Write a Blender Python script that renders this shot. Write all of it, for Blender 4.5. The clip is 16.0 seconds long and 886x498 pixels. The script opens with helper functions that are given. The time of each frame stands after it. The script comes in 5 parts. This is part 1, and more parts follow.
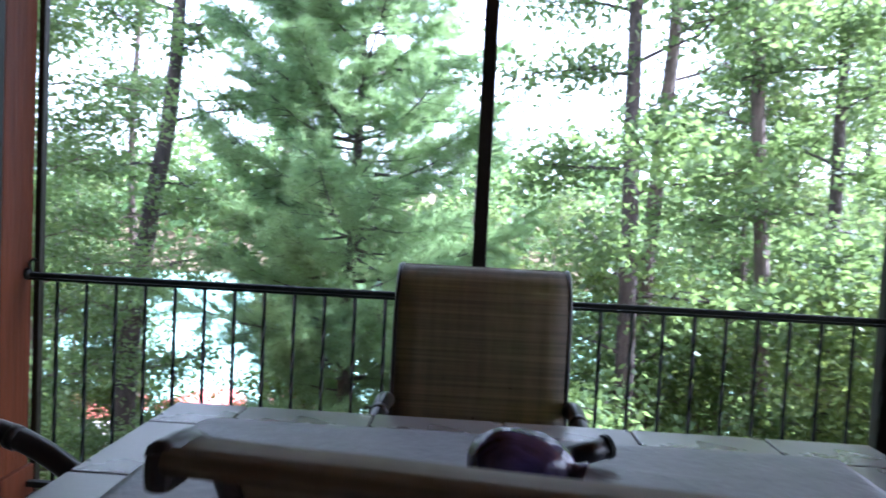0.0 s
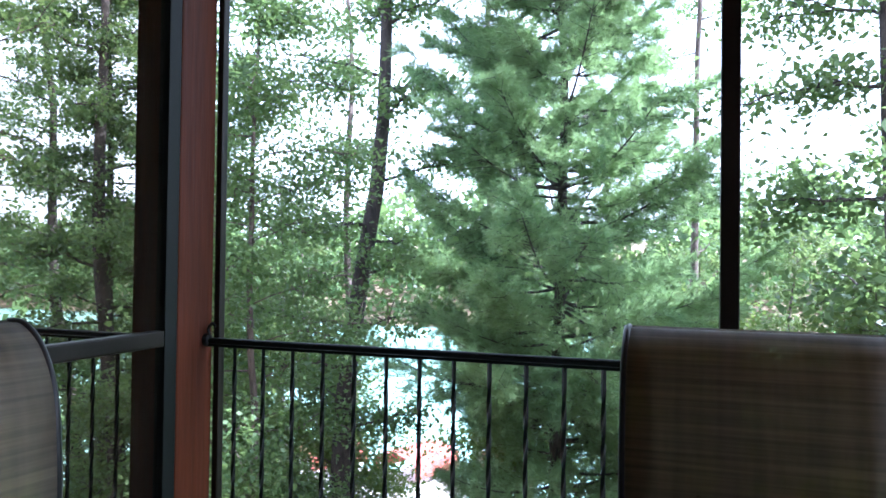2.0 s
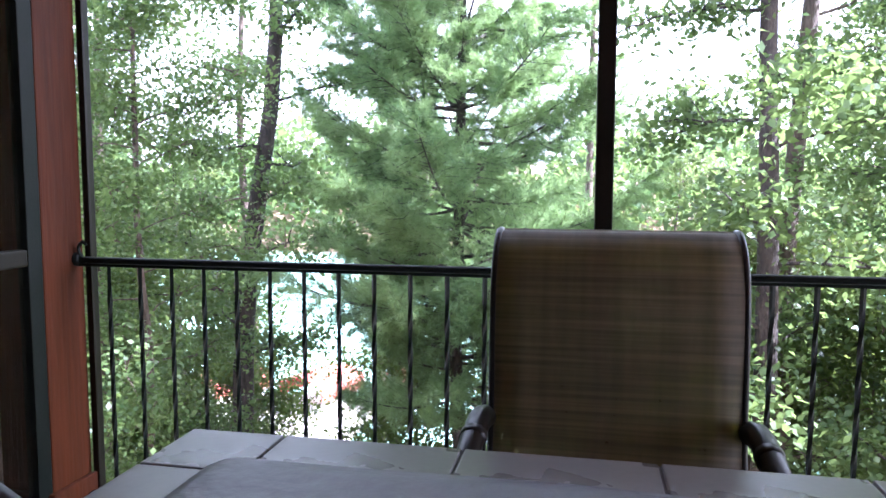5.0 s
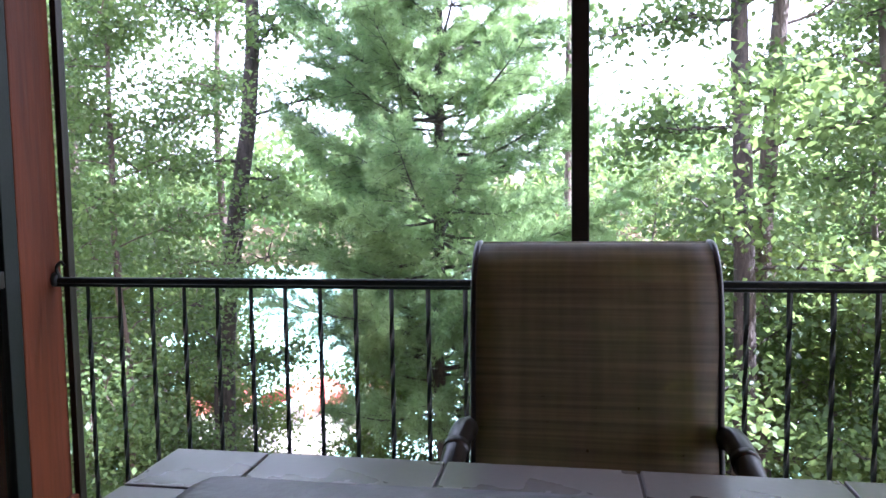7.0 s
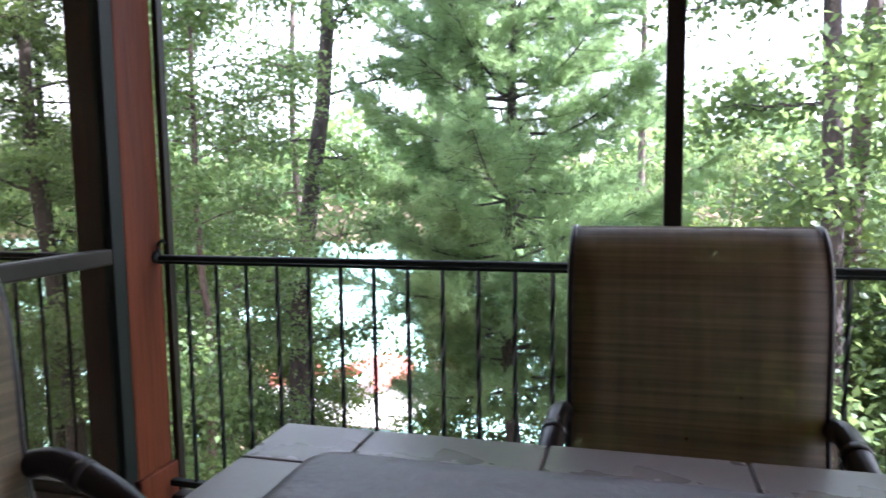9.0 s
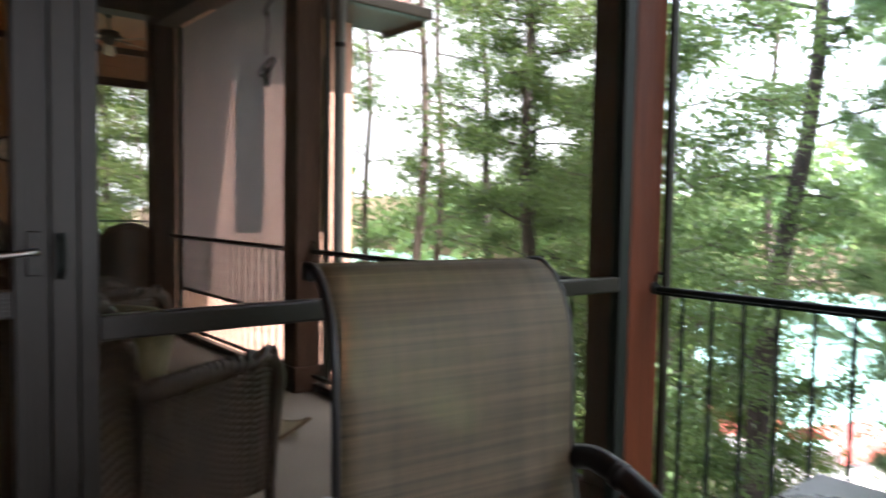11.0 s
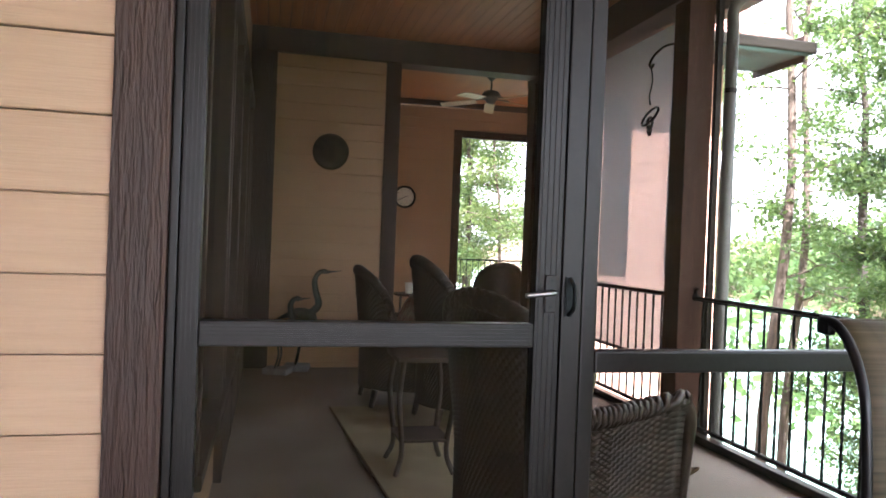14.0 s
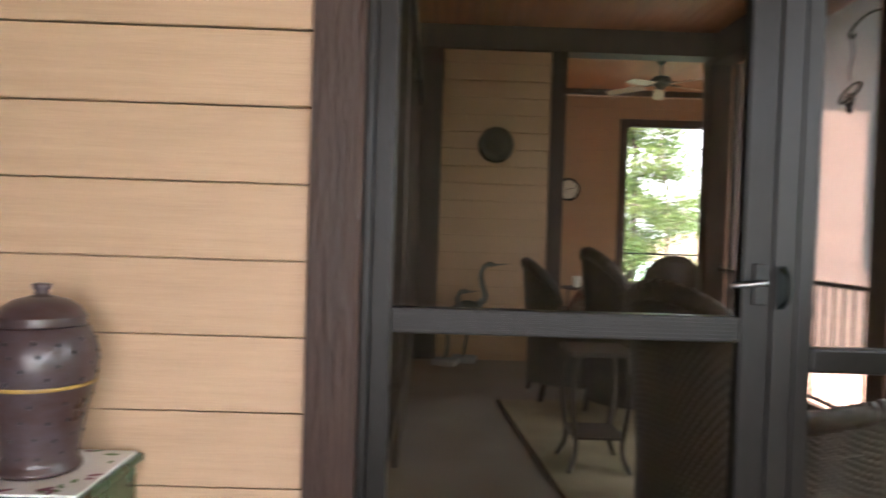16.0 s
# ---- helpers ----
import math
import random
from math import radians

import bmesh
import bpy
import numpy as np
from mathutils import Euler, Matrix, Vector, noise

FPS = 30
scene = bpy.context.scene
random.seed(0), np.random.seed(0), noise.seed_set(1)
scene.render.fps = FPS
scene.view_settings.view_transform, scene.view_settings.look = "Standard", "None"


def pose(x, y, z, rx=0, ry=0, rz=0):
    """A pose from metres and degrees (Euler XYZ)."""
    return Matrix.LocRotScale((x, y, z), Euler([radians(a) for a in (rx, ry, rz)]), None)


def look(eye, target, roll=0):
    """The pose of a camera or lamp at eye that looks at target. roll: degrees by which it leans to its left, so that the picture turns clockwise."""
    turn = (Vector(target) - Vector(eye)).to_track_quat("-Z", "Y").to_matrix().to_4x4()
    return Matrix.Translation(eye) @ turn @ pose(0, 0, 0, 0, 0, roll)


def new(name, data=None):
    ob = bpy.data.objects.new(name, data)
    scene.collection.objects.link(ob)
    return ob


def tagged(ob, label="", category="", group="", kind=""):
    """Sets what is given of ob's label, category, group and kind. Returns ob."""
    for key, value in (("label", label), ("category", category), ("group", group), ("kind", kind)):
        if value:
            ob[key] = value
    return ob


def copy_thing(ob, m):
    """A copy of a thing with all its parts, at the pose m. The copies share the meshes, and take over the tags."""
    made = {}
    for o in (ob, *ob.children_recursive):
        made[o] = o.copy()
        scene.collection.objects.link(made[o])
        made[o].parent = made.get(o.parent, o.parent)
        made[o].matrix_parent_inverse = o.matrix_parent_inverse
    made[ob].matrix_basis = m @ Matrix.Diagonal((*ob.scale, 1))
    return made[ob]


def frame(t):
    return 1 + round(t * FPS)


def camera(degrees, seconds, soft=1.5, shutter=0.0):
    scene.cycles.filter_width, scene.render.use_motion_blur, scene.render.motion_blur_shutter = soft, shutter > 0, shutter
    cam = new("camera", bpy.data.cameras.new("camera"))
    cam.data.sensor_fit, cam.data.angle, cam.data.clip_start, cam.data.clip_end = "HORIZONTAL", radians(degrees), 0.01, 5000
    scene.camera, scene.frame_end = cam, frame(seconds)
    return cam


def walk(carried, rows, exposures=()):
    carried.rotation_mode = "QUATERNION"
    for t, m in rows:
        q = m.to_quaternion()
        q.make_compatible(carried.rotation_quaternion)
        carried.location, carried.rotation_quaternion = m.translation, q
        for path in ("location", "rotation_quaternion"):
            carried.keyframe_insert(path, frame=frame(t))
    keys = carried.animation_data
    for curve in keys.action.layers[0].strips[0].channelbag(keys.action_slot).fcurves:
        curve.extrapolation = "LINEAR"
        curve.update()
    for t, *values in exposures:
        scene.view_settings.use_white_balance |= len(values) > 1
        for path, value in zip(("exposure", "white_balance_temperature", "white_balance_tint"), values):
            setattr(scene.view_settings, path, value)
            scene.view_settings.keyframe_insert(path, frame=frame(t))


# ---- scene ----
cam = camera(63.5, 16.0, soft=1.6, shutter=0.5)
PATH = [
    (0, (-0.182, -0.445, 1.215), (-0.265, 1.551, 1.117), 2.9),
    (0.5, (-0.155, -0.264, 1.228), (-0.441, 1.713, 1.135), 2.3),
    (1, (-0.216, -0.098, 1.226), (-0.589, 1.867, 1.192), 2.2),
    (1.5, (-0.262, 0.023, 1.216), (-0.766, 1.956, 1.125), 2.3),
    (2, (-0.265, 0.083, 1.199), (-0.915, 1.974, 1.229), 0.7),
    (2.5, (-0.213, 0.119, 1.18), (-0.84, 2.017, 1.112), -1.4),
    (3, (-0.194, 0.119, 1.173), (-0.646, 2.063, 1.037), -0.0),
    (5.5, (-0.209, 0.106, 1.156), (-0.571, 2.065, 0.978), -0.0),
    (6, (-0.195, 0.104, 1.167), (-0.518, 2.072, 1.005), -0.4),
    (6.5, (-0.198, 0.093, 1.166), (-0.531, 2.056, 0.979), -0.5),
    (7, (-0.201, 0.089, 1.167), (-0.537, 2.054, 1.019), -0.8),
    (7.5, (-0.195, 0.106, 1.168), (-0.577, 2.058, 0.958), -1.0),
    (8, (-0.197, 0.106, 1.163), (-0.574, 2.06, 0.957), -0.9),
    (10.5, (-0.365, -0.044, 1.208), (-1.602, 1.518, 1.04), 0.1),
    (11, (-0.342, -0.079, 1.183), (-1.88, 1.194, 1.073), 1.0),
    (11.5, (-0.389, -0.144, 1.202), (-2.101, 0.889, 1.15), 1.8),
    (12, (-0.399, -0.23, 1.204), (-2.172, 0.696, 1.182), 1.8),
    (12.5, (-0.408, -0.302, 1.199), (-2.275, 0.413, 1.149), 1.8),
    (13, (-0.373, -0.356, 1.198), (-2.28, 0.246, 1.166), 2.1),
    (13.5, (-0.353, -0.401, 1.192), (-2.278, 0.14, 1.143), 2.1),
    (14, (-0.359, -0.43, 1.193), (-2.304, 0.037, 1.175), 2.2),
    (14.5, (-0.361, -0.431, 1.186), (-2.305, 0.034, 1.143), 1.9),
    (15, (-0.358, -0.429, 1.184), (-2.301, 0.04, 1.14), 2.2),
    (15.5, (-0.381, -0.448, 1.182), (-2.348, -0.09, 1.145), 2.3),
    (16, (-0.414, -0.487, 1.174), (-2.414, -0.457, 1.126), 1.8),
]
EXPOSURES = [(0, 3.05, 4900, 21), (1.5, 2.9, 4850, 20), (2.1, 2.65, 4850, 19), (3, 2.9, 4950, 21), (5.5, 3.22, 5200, 27), (8, 3.22, 5200, 27),
             (10.5, 2.97, 5650, 18), (11.3, 3.0, 5650, 17), (12, 3.35, 5550, 17), (13, 4.0, 5400, 19), (14.5, 4.15, 5450, 18), (16, 4.2, 5700, 16)]
walk(cam, [(t, look(eye, target, roll)) for t, eye, target, roll in PATH], EXPOSURES)

# ---- light ----
SUN = Vector((0.88, 0.10, 0.90)).normalized()
world = bpy.data.worlds.new("world")
scene.world = world
world.use_nodes = True
wn = world.node_tree
sky = wn.nodes.new("ShaderNodeTexSky")
sky.sky_type, sky.sun_disc = "NISHITA", False
sky.sun_elevation, sky.sun_rotation = math.asin(SUN.z), math.atan2(SUN.x, SUN.y)
sky.air_density, sky.dust_density, sky.ozone_density = 1.0, 7.0, 0.6
haze = wn.nodes.new("ShaderNodeMix")
haze.data_type = "RGBA"
haze.inputs[0].default_value = 0.8
haze.inputs[7].default_value = (5.2, 5.3, 5.2, 1)
wn.links.new(sky.outputs[0], haze.inputs[6])
wn.links.new(haze.outputs[2], wn.nodes["Background"].inputs[0])
wn.nodes["Background"].inputs[1].default_value = 0.15

sun = new("sun", bpy.data.lights.new("sun", "SUN"))
sun.data.energy, sun.data.angle, sun.data.color = 5.0, radians(0.6), (1.0, 0.96, 0.90)
sun.matrix_world = look(SUN * 40, (0, 0, 0))

# ---- materials ----
def mat(name, low, high, rough=0.6, scale=6.0, fine=60.0, stretch=(1, 1, 1), bump=0.15, metal=0.0, spec=0.5, depth=0.003, island=0.0):
    """A surface whose colour wanders between two tones at two scales, with fine relief; island: how far piece differs from piece."""
    m = bpy.data.materials.new(name)
    m.use_nodes = True
    nt = m.node_tree
    b = nt.nodes["Principled BSDF"]
    co = nt.nodes.new("ShaderNodeTexCoord")
    mp = nt.nodes.new("ShaderNodeMapping")
    mp.inputs["Scale"].default_value = stretch
    nt.links.new(co.outputs["Object"], mp.inputs[0])
    n1, n2 = nt.nodes.new("ShaderNodeTexNoise"), nt.nodes.new("ShaderNodeTexNoise")
    n1.inputs["Scale"].default_value, n2.inputs["Scale"].default_value = scale, fine
    n1.inputs["Detail"].default_value, n2.inputs["Detail"].default_value = 5, 4
    for n in (n1, n2):
        nt.links.new(mp.outputs[0], n.inputs["Vector"])
    add = nt.nodes.new("ShaderNodeMath")
    add.operation = "MULTIPLY_ADD"
    add.inputs[1].default_value = 0.45
    nt.links.new(n2.outputs[0], add.inputs[0])
    nt.links.new(n1.outputs[0], add.inputs[2])
    value = add.outputs[0]
    if island:
        info = nt.nodes.new("ShaderNodeObjectInfo")
        more = nt.nodes.new("ShaderNodeMath")
        more.operation = "MULTIPLY_ADD"
        more.inputs[1].default_value = island
        nt.links.new(info.outputs["Random"], more.inputs[0])
        nt.links.new(value, more.inputs[2])
        value = more.outputs[0]
    ramp = nt.nodes.new("ShaderNodeMapRange")
    ramp.inputs[1].default_value, ramp.inputs[2].default_value = 0.5, 0.95 + island
    nt.links.new(value, ramp.inputs[0])
    mix = nt.nodes.new("ShaderNodeMix")
    mix.data_type = "RGBA"
    mix.inputs[6].default_value, mix.inputs[7].default_value = (*low, 1), (*high, 1)
    nt.links.new(ramp.outputs[0], mix.inputs[0])
    nt.links.new(mix.outputs[2], b.inputs["Base Color"])
    rr = nt.nodes.new("ShaderNodeMapRange")
    rr.inputs[3].default_value, rr.inputs[4].default_value = max(rough - 0.1, 0.02), min(rough + 0.12, 1)
    nt.links.new(n1.outputs[0], rr.inputs[0])
    nt.links.new(rr.outputs[0], b.inputs["Roughness"])
    b.inputs["Metallic"].default_value = metal
    b.inputs["Specular IOR Level"].default_value = spec
    if bump:
        bp = nt.nodes.new("ShaderNodeBump")
        bp.inputs["Strength"].default_value, bp.inputs["Distance"].default_value = bump, depth
        nt.links.new(n2.outputs[0], bp.inputs["Height"])
        nt.links.new(bp.outputs[0], b.inputs["Normal"])
    return m


def leafy(name, low, high, glow, rough=0.5, share=0.4, patch=0.9):
    """Foliage: colour differs leaf by leaf and clump by clump, and light passes through."""
    m = bpy.data.materials.new(name)
    m.use_nodes = True
    nt = m.node_tree
    b, out = nt.nodes["Principled BSDF"], nt.nodes["Material Output"]
    geo = nt.nodes.new("ShaderNodeNewGeometry")
    mix = nt.nodes.new("ShaderNodeMix")
    mix.data_type = "RGBA"
    mix.inputs[6].default_value, mix.inputs[7].default_value = (*low, 1), (*high, 1)
    co = nt.nodes.new("ShaderNodeTexCoord")
    # Broad noise patches put sunlit and shaded clumps into the leaf colour.
    spot = nt.nodes.new("ShaderNodeTexNoise")
    spot.inputs["Scale"].default_value, spot.inputs["Detail"].default_value = patch, 3
    nt.links.new(co.outputs["Object"], spot.inputs["Vector"])
    wide = nt.nodes.new("ShaderNodeMapRange")
    wide.inputs[1].default_value, wide.inputs[2].default_value, wide.inputs[3].default_value, wide.inputs[4].default_value = 0.42, 0.60, 0.0, 0.62
    nt.links.new(spot.outputs[0], wide.inputs[0])
    both = nt.nodes.new("ShaderNodeMath")
    both.operation, both.use_clamp = "MULTIPLY_ADD", True
    both.inputs[1].default_value = 0.42
    nt.links.new(geo.outputs["Random Per Island"], both.inputs[0])
    nt.links.new(wide.outputs[0], both.inputs[2])
    nt.links.new(both.outputs[0], mix.inputs[0])
    nt.links.new(mix.outputs[2], b.inputs["Base Color"])
    b.inputs["Roughness"].default_value = rough
    b.inputs["Specular IOR Level"].default_value = 0.2
    tr = nt.nodes.new("ShaderNodeBsdfTranslucent")
    tr.inputs[0].default_value = (*glow, 1)
    ms = nt.nodes.new("ShaderNodeMixShader")
    ms.inputs[0].default_value = share
    nt.links.new(b.outputs[0], ms.inputs[1])
    nt.links.new(tr.outputs[0], ms.inputs[2])
    nt.links.new(ms.outputs[0], out.inputs[0])
    return m


def veil(name, colour, clear, tint=(1, 1, 1), scatter=0.0):
    """Insect mesh: fine wires that let most light pass."""
    m = bpy.data.materials.new(name)
    m.use_nodes = True
    nt = m.node_tree
    out = nt.nodes["Material Output"]
    b = nt.nodes["Principled BSDF"]
    b.inputs["Base Color"].default_value = (*colour, 1)
    b.inputs["Roughness"].default_value = 0.9
    b.inputs["Specular IOR Level"].default_value = 0.0
    t = nt.nodes.new("ShaderNodeBsdfTransparent")
    t.inputs[0].default_value = (*tint, 1)
    ms = nt.nodes.new("ShaderNodeMixShader")
    ms.inputs[0].default_value = clear
    tr = nt.nodes.new("ShaderNodeBsdfTranslucent")
    tr.inputs[0].default_value = (*colour, 1)
    wires = nt.nodes.new("ShaderNodeMixShader")
    wires.inputs[0].default_value = scatter
    nt.links.new(b.outputs[0], wires.inputs[1])
    nt.links.new(tr.outputs[0], wires.inputs[2])
    nt.links.new(wires.outputs[0], ms.inputs[1])
    nt.links.new(t.outputs[0], ms.inputs[2])
    nt.links.new(ms.outputs[0], out.inputs[0])
    return m


def sling_cloth(name):
    """Woven vinyl sling: streaks of tan and brown across, and a loose weave that light passes."""
    m = bpy.data.materials.new(name)
    m.use_nodes = True
    nt = m.node_tree
    b, out = nt.nodes["Principled BSDF"], nt.nodes["Material Output"]
    co = nt.nodes.new("ShaderNodeTexCoord")

    def noise_at(sx, sy, scale, detail=3):
        mp = nt.nodes.new("ShaderNodeMapping")
        mp.inputs["Scale"].default_value = (sx, sy, sy)
        n = nt.nodes.new("ShaderNodeTexNoise")
        n.inputs["Scale"].default_value, n.inputs["Detail"].default_value = scale, detail
        nt.links.new(co.outputs["Object"], mp.inputs[0])
        nt.links.new(mp.outputs[0], n.inputs["Vector"])
        return n.outputs[0]

    streak, thread, gaps = noise_at(1.0, 55, 2.2, 4), noise_at(26, 1.0, 1.5, 2), noise_at(60, 22, 1.0, 3)
    a = nt.nodes.new("ShaderNodeMath")
    a.operation = "MULTIPLY_ADD"
    a.inputs[1].default_value = 0.35
    nt.links.new(thread, a.inputs[0])
    nt.links.new(streak, a.inputs[2])
    ramp = nt.nodes.new("ShaderNodeValToRGB")
    e = ramp.color_ramp.elements
    e[0].position, e[0].color = 0.42, (0.046, 0.0385, 0.0215, 1)
    e[1].position, e[1].color = 0.92, (0.140, 0.116, 0.069, 1)
    nt.links.new(a.outputs[0], ramp.inputs[0])
    nt.links.new(ramp.outputs[0], b.inputs["Base Color"])
    b.inputs["Roughness"].default_value = 0.62
    tr = nt.nodes.new("ShaderNodeBsdfTranslucent")
    nt.links.new(ramp.outputs[0], tr.inputs[0])
    m1 = nt.nodes.new("ShaderNodeMixShader")
    m1.inputs[0].default_value = 0.05
    nt.links.new(b.outputs[0], m1.inputs[1])
    nt.links.new(tr.outputs[0], m1.inputs[2])
    t = nt.nodes.new("ShaderNodeBsdfTransparent")
    t.inputs[0].default_value = (0.85, 0.72, 0.5, 1)
    g = nt.nodes.new("ShaderNodeMapRange")
    g.inputs[1].default_value, g.inputs[2].default_value = 0.42, 0.78
    g.inputs[3].default_value, g.inputs[4].default_value = 0.19, 0.27
    nt.links.new(gaps, g.inputs[0])
    m2 = nt.nodes.new("ShaderNodeMixShader")
    nt.links.new(g.outputs[0], m2.inputs[0])
    nt.links.new(m1.outputs[0], m2.inputs[1])
    nt.links.new(t.outputs[0], m2.inputs[2])
    nt.links.new(m2.outputs[0], out.inputs[0])
    bp = nt.nodes.new("ShaderNodeBump")
    bp.inputs["Strength"].default_value, bp.inputs["Distance"].default_value = 0.2, 0.001
    nt.links.new(streak, bp.inputs["Height"])
    nt.links.new(bp.outputs[0], b.inputs["Normal"])
    return m


def glass(name, tint=(0.9, 0.95, 0.93)):
    m = bpy.data.materials.new(name)
    m.use_nodes = True
    b = m.node_tree.nodes["Principled BSDF"]
    b.inputs["Base Color"].default_value = (*tint, 1)
    b.inputs["Roughness"].default_value = 0.02
    b.inputs["Transmission Weight"].default_value = 1.0
    return m


SIDING = mat("tan_siding", (0.385, 0.249, 0.146), (0.470, 0.315, 0.193), 0.62, 2.5, 14, (1, 1.2, 18), 0.25, depth=0.004, island=0.15)
TRIM = mat("dark_brown_trim", (0.027, 0.0125, 0.0076), (0.052, 0.0255, 0.0155), 0.5, 3, 22, (5, 5, 0.55), 1.0, depth=0.012, spec=0.4)
REDWOOD = mat("red_stained_wood", (0.036, 0.0092, 0.0034), (0.088, 0.0235, 0.0080), 0.6, 2.2, 11, (6, 6, 0.4), 0.45, depth=0.006, spec=0.12)
BROWNPOST = mat("brown_stained_wood", (0.030, 0.0145, 0.0095), (0.070, 0.034, 0.023), 0.6, 2.2, 11, (6, 6, 0.4), 0.45, depth=0.006, spec=0.15)
DARKWOOD = mat("dark_stained_beam", (0.035, 0.022, 0.016), (0.075, 0.046, 0.033), 0.6, 3, 15, (5, 5, 0.7), 0.3)
FRAME = mat("charcoal_aluminium", (0.0080, 0.0069, 0.0050), (0.0150, 0.0130, 0.0098), 0.38, 4, 90, (1, 1, 1), 0.06, metal=0.0, spec=0.2)
IRON = mat("black_iron", (0.005, 0.008, 0.0065), (0.010, 0.013, 0.0115), 0.5, 8, 90, (1, 1, 1), 0.1, spec=0.13)
CHROME = mat("brushed_nickel", (0.18, 0.18, 0.175), (0.28, 0.28, 0.27), 0.32, 9, 120, (1, 1, 1), 0.03, metal=1.0)
DECK = mat("grey_deck_coating", (0.235, 0.193, 0.158), (0.325, 0.282, 0.243), 0.75, 2.2, 70, (1, 1, 1), 0.3)
CEIL = mat("orange_pine_ceiling", (0.34, 0.125, 0.038), (0.54, 0.235, 0.085), 0.45, 2.0, 10, (0.6, 7, 7), 0.12)
TILE = mat("grey_ceramic_tile", (0.085, 0.078, 0.078), (0.118, 0.110, 0.109), 0.28, 5, 80, (1, 1, 1), 0.05, island=0.2)
GROUT = mat("dark_grout", (0.03, 0.028, 0.026), (0.06, 0.055, 0.05), 0.9, 9, 120)
CLOTH = mat("slate_vinyl_cloth", (0.060, 0.060, 0.072), (0.11, 0.11, 0.125), 0.48, 7, 40, (1, 1, 1), 0.35, depth=0.008)
SLING = sling_cloth("tan_sling_weave")
CHAIRTUBE = mat("dark_bronze_tube", (0.006, 0.006, 0.007), (0.014, 0.0135, 0.0135), 0.33, 8, 90, (1, 1, 1), 0.05, spec=0.3)
MESH_DOOR = veil("charcoal_insect_mesh", (0.016, 0.014, 0.010), 0.71, (1.0, 0.97, 0.91))
# Far mesh: the pale colour carries the daylight haze on the wires.
MESH_FAR = veil("insect_mesh_lit_haze", (0.27, 0.285, 0.32), 0.33, scatter=0.65)
WICKER = mat("dark_brown_wicker", (0.016, 0.008, 0.005), (0.050, 0.025, 0.015), 0.36, 14, 70, (1, 1, 1), 0.3, island=0.0)
CUSHION = mat("sage_cushion_cloth", (0.13, 0.14, 0.08), (0.30, 0.29, 0.19), 0.85, 9, 70)
FLORAL = mat("floral_cushion_cloth", (0.30, 0.07, 0.05), (0.75, 0.68, 0.58), 0.85, 11, 60)
RUG = mat("beige_sisal_rug", (0.27, 0.22, 0.14), (0.40, 0.33, 0.22), 0.95, 4, 120, (1, 1, 1), 0.3)
RUGEDGE = mat("brown_rug_binding", (0.10, 0.06, 0.03), (0.16, 0.10, 0.05), 0.9)
BRONZE = mat("verdigris_bronze", (0.030, 0.040, 0.034), (0.095, 0.105, 0.088), 0.55, 12, 60, metal=0.3)
PLAQUE = mat("brown_bronze_relief", (0.022, 0.017, 0.010), (0.062, 0.050, 0.031), 0.75, 14, 50, spec=0.15)
STONE = mat("grey_base_stone", (0.25, 0.26, 0.27), (0.42, 0.43, 0.45), 0.8, 9, 60)
IVORY = mat("ivory_clock_dial", (0.70, 0.68, 0.60), (0.78, 0.76, 0.70), 0.5, 4, 60, bump=0.0)
BLADE = mat("pale_wood_blade", (0.50, 0.41, 0.30), (0.62, 0.53, 0.40), 0.45, 5, 40, (6, 1, 1))
GLAZE = mat("brown_blue_glaze", (0.046, 0.020, 0.013), (0.066, 0.054, 0.062), 0.30, 5.0, 30, (1, 1, 2.5), 0.08)
GLAZEDOT = mat("dark_glaze_dot", (0.008, 0.006, 0.008), (0.015, 0.012, 0.015), 0.3)
GOLD = mat("gold_glaze_band", (0.22, 0.13, 0.025), (0.40, 0.26, 0.06), 0.4, 14, 60)
GREENCERAMIC = mat("dark_green_ceramic", (0.008, 0.030, 0.012), (0.022, 0.070, 0.028), 0.25, 12, 40, (1, 1, 1), 0.3)
WHITECERAMIC = mat("white_ceramic", (0.70, 0.70, 0.66), (0.80, 0.80, 0.77), 0.3, 5, 40)
PETAL = mat("plum_painted_petal", (0.14, 0.02, 0.05), (0.26, 0.06, 0.10), 0.4)
SPRIG = mat("green_painted_leaf", (0.06, 0.16, 0.03), (0.15, 0.28, 0.07), 0.4)
GLOSSBLACK = mat("glossy_violet_black", (0.008, 0.006, 0.016), (0.035, 0.026, 0.075), 0.12, 10, 30, (1, 6, 1), 0.3)
BARK = mat("grey_brown_bark", (0.045, 0.033, 0.026), (0.16, 0.12, 0.095), 0.9, 3, 14, (4, 4, 0.7), 1.0, depth=0.03)
PINEBARK = mat("dark_pine_bark", (0.020, 0.016, 0.014), (0.075, 0.058, 0.048), 0.9, 4, 16, (3, 3, 1), 1.0, depth=0.03)
LEAF = leafy("oak_leaf", (0.008, 0.022, 0.010), (0.098, 0.146, 0.053), (0.26, 0.37, 0.11), 0.42, 0.36)
LEAF_LIGHT = leafy("yellow_green_leaf", (0.020, 0.040, 0.016), (0.120, 0.155, 0.060), (0.30, 0.38, 0.12), 0.42, 0.38)
NEEDLE = leafy("pine_needle", (0.024, 0.066, 0.038), (0.235, 0.325, 0.145), (0.36, 0.51, 0.20), 0.42, 0.42, 0.6)
GROUND = mat("leaf_litter", (0.10, 0.065, 0.035), (0.24, 0.18, 0.11), 0.95, 0.5, 6, (1, 1, 1), 0.6, depth=0.05)
SHRUB = leafy("shrub_leaf", (0.018, 0.042, 0.015), (0.105, 0.145, 0.045), (0.26, 0.34, 0.08), 0.5, 0.38)
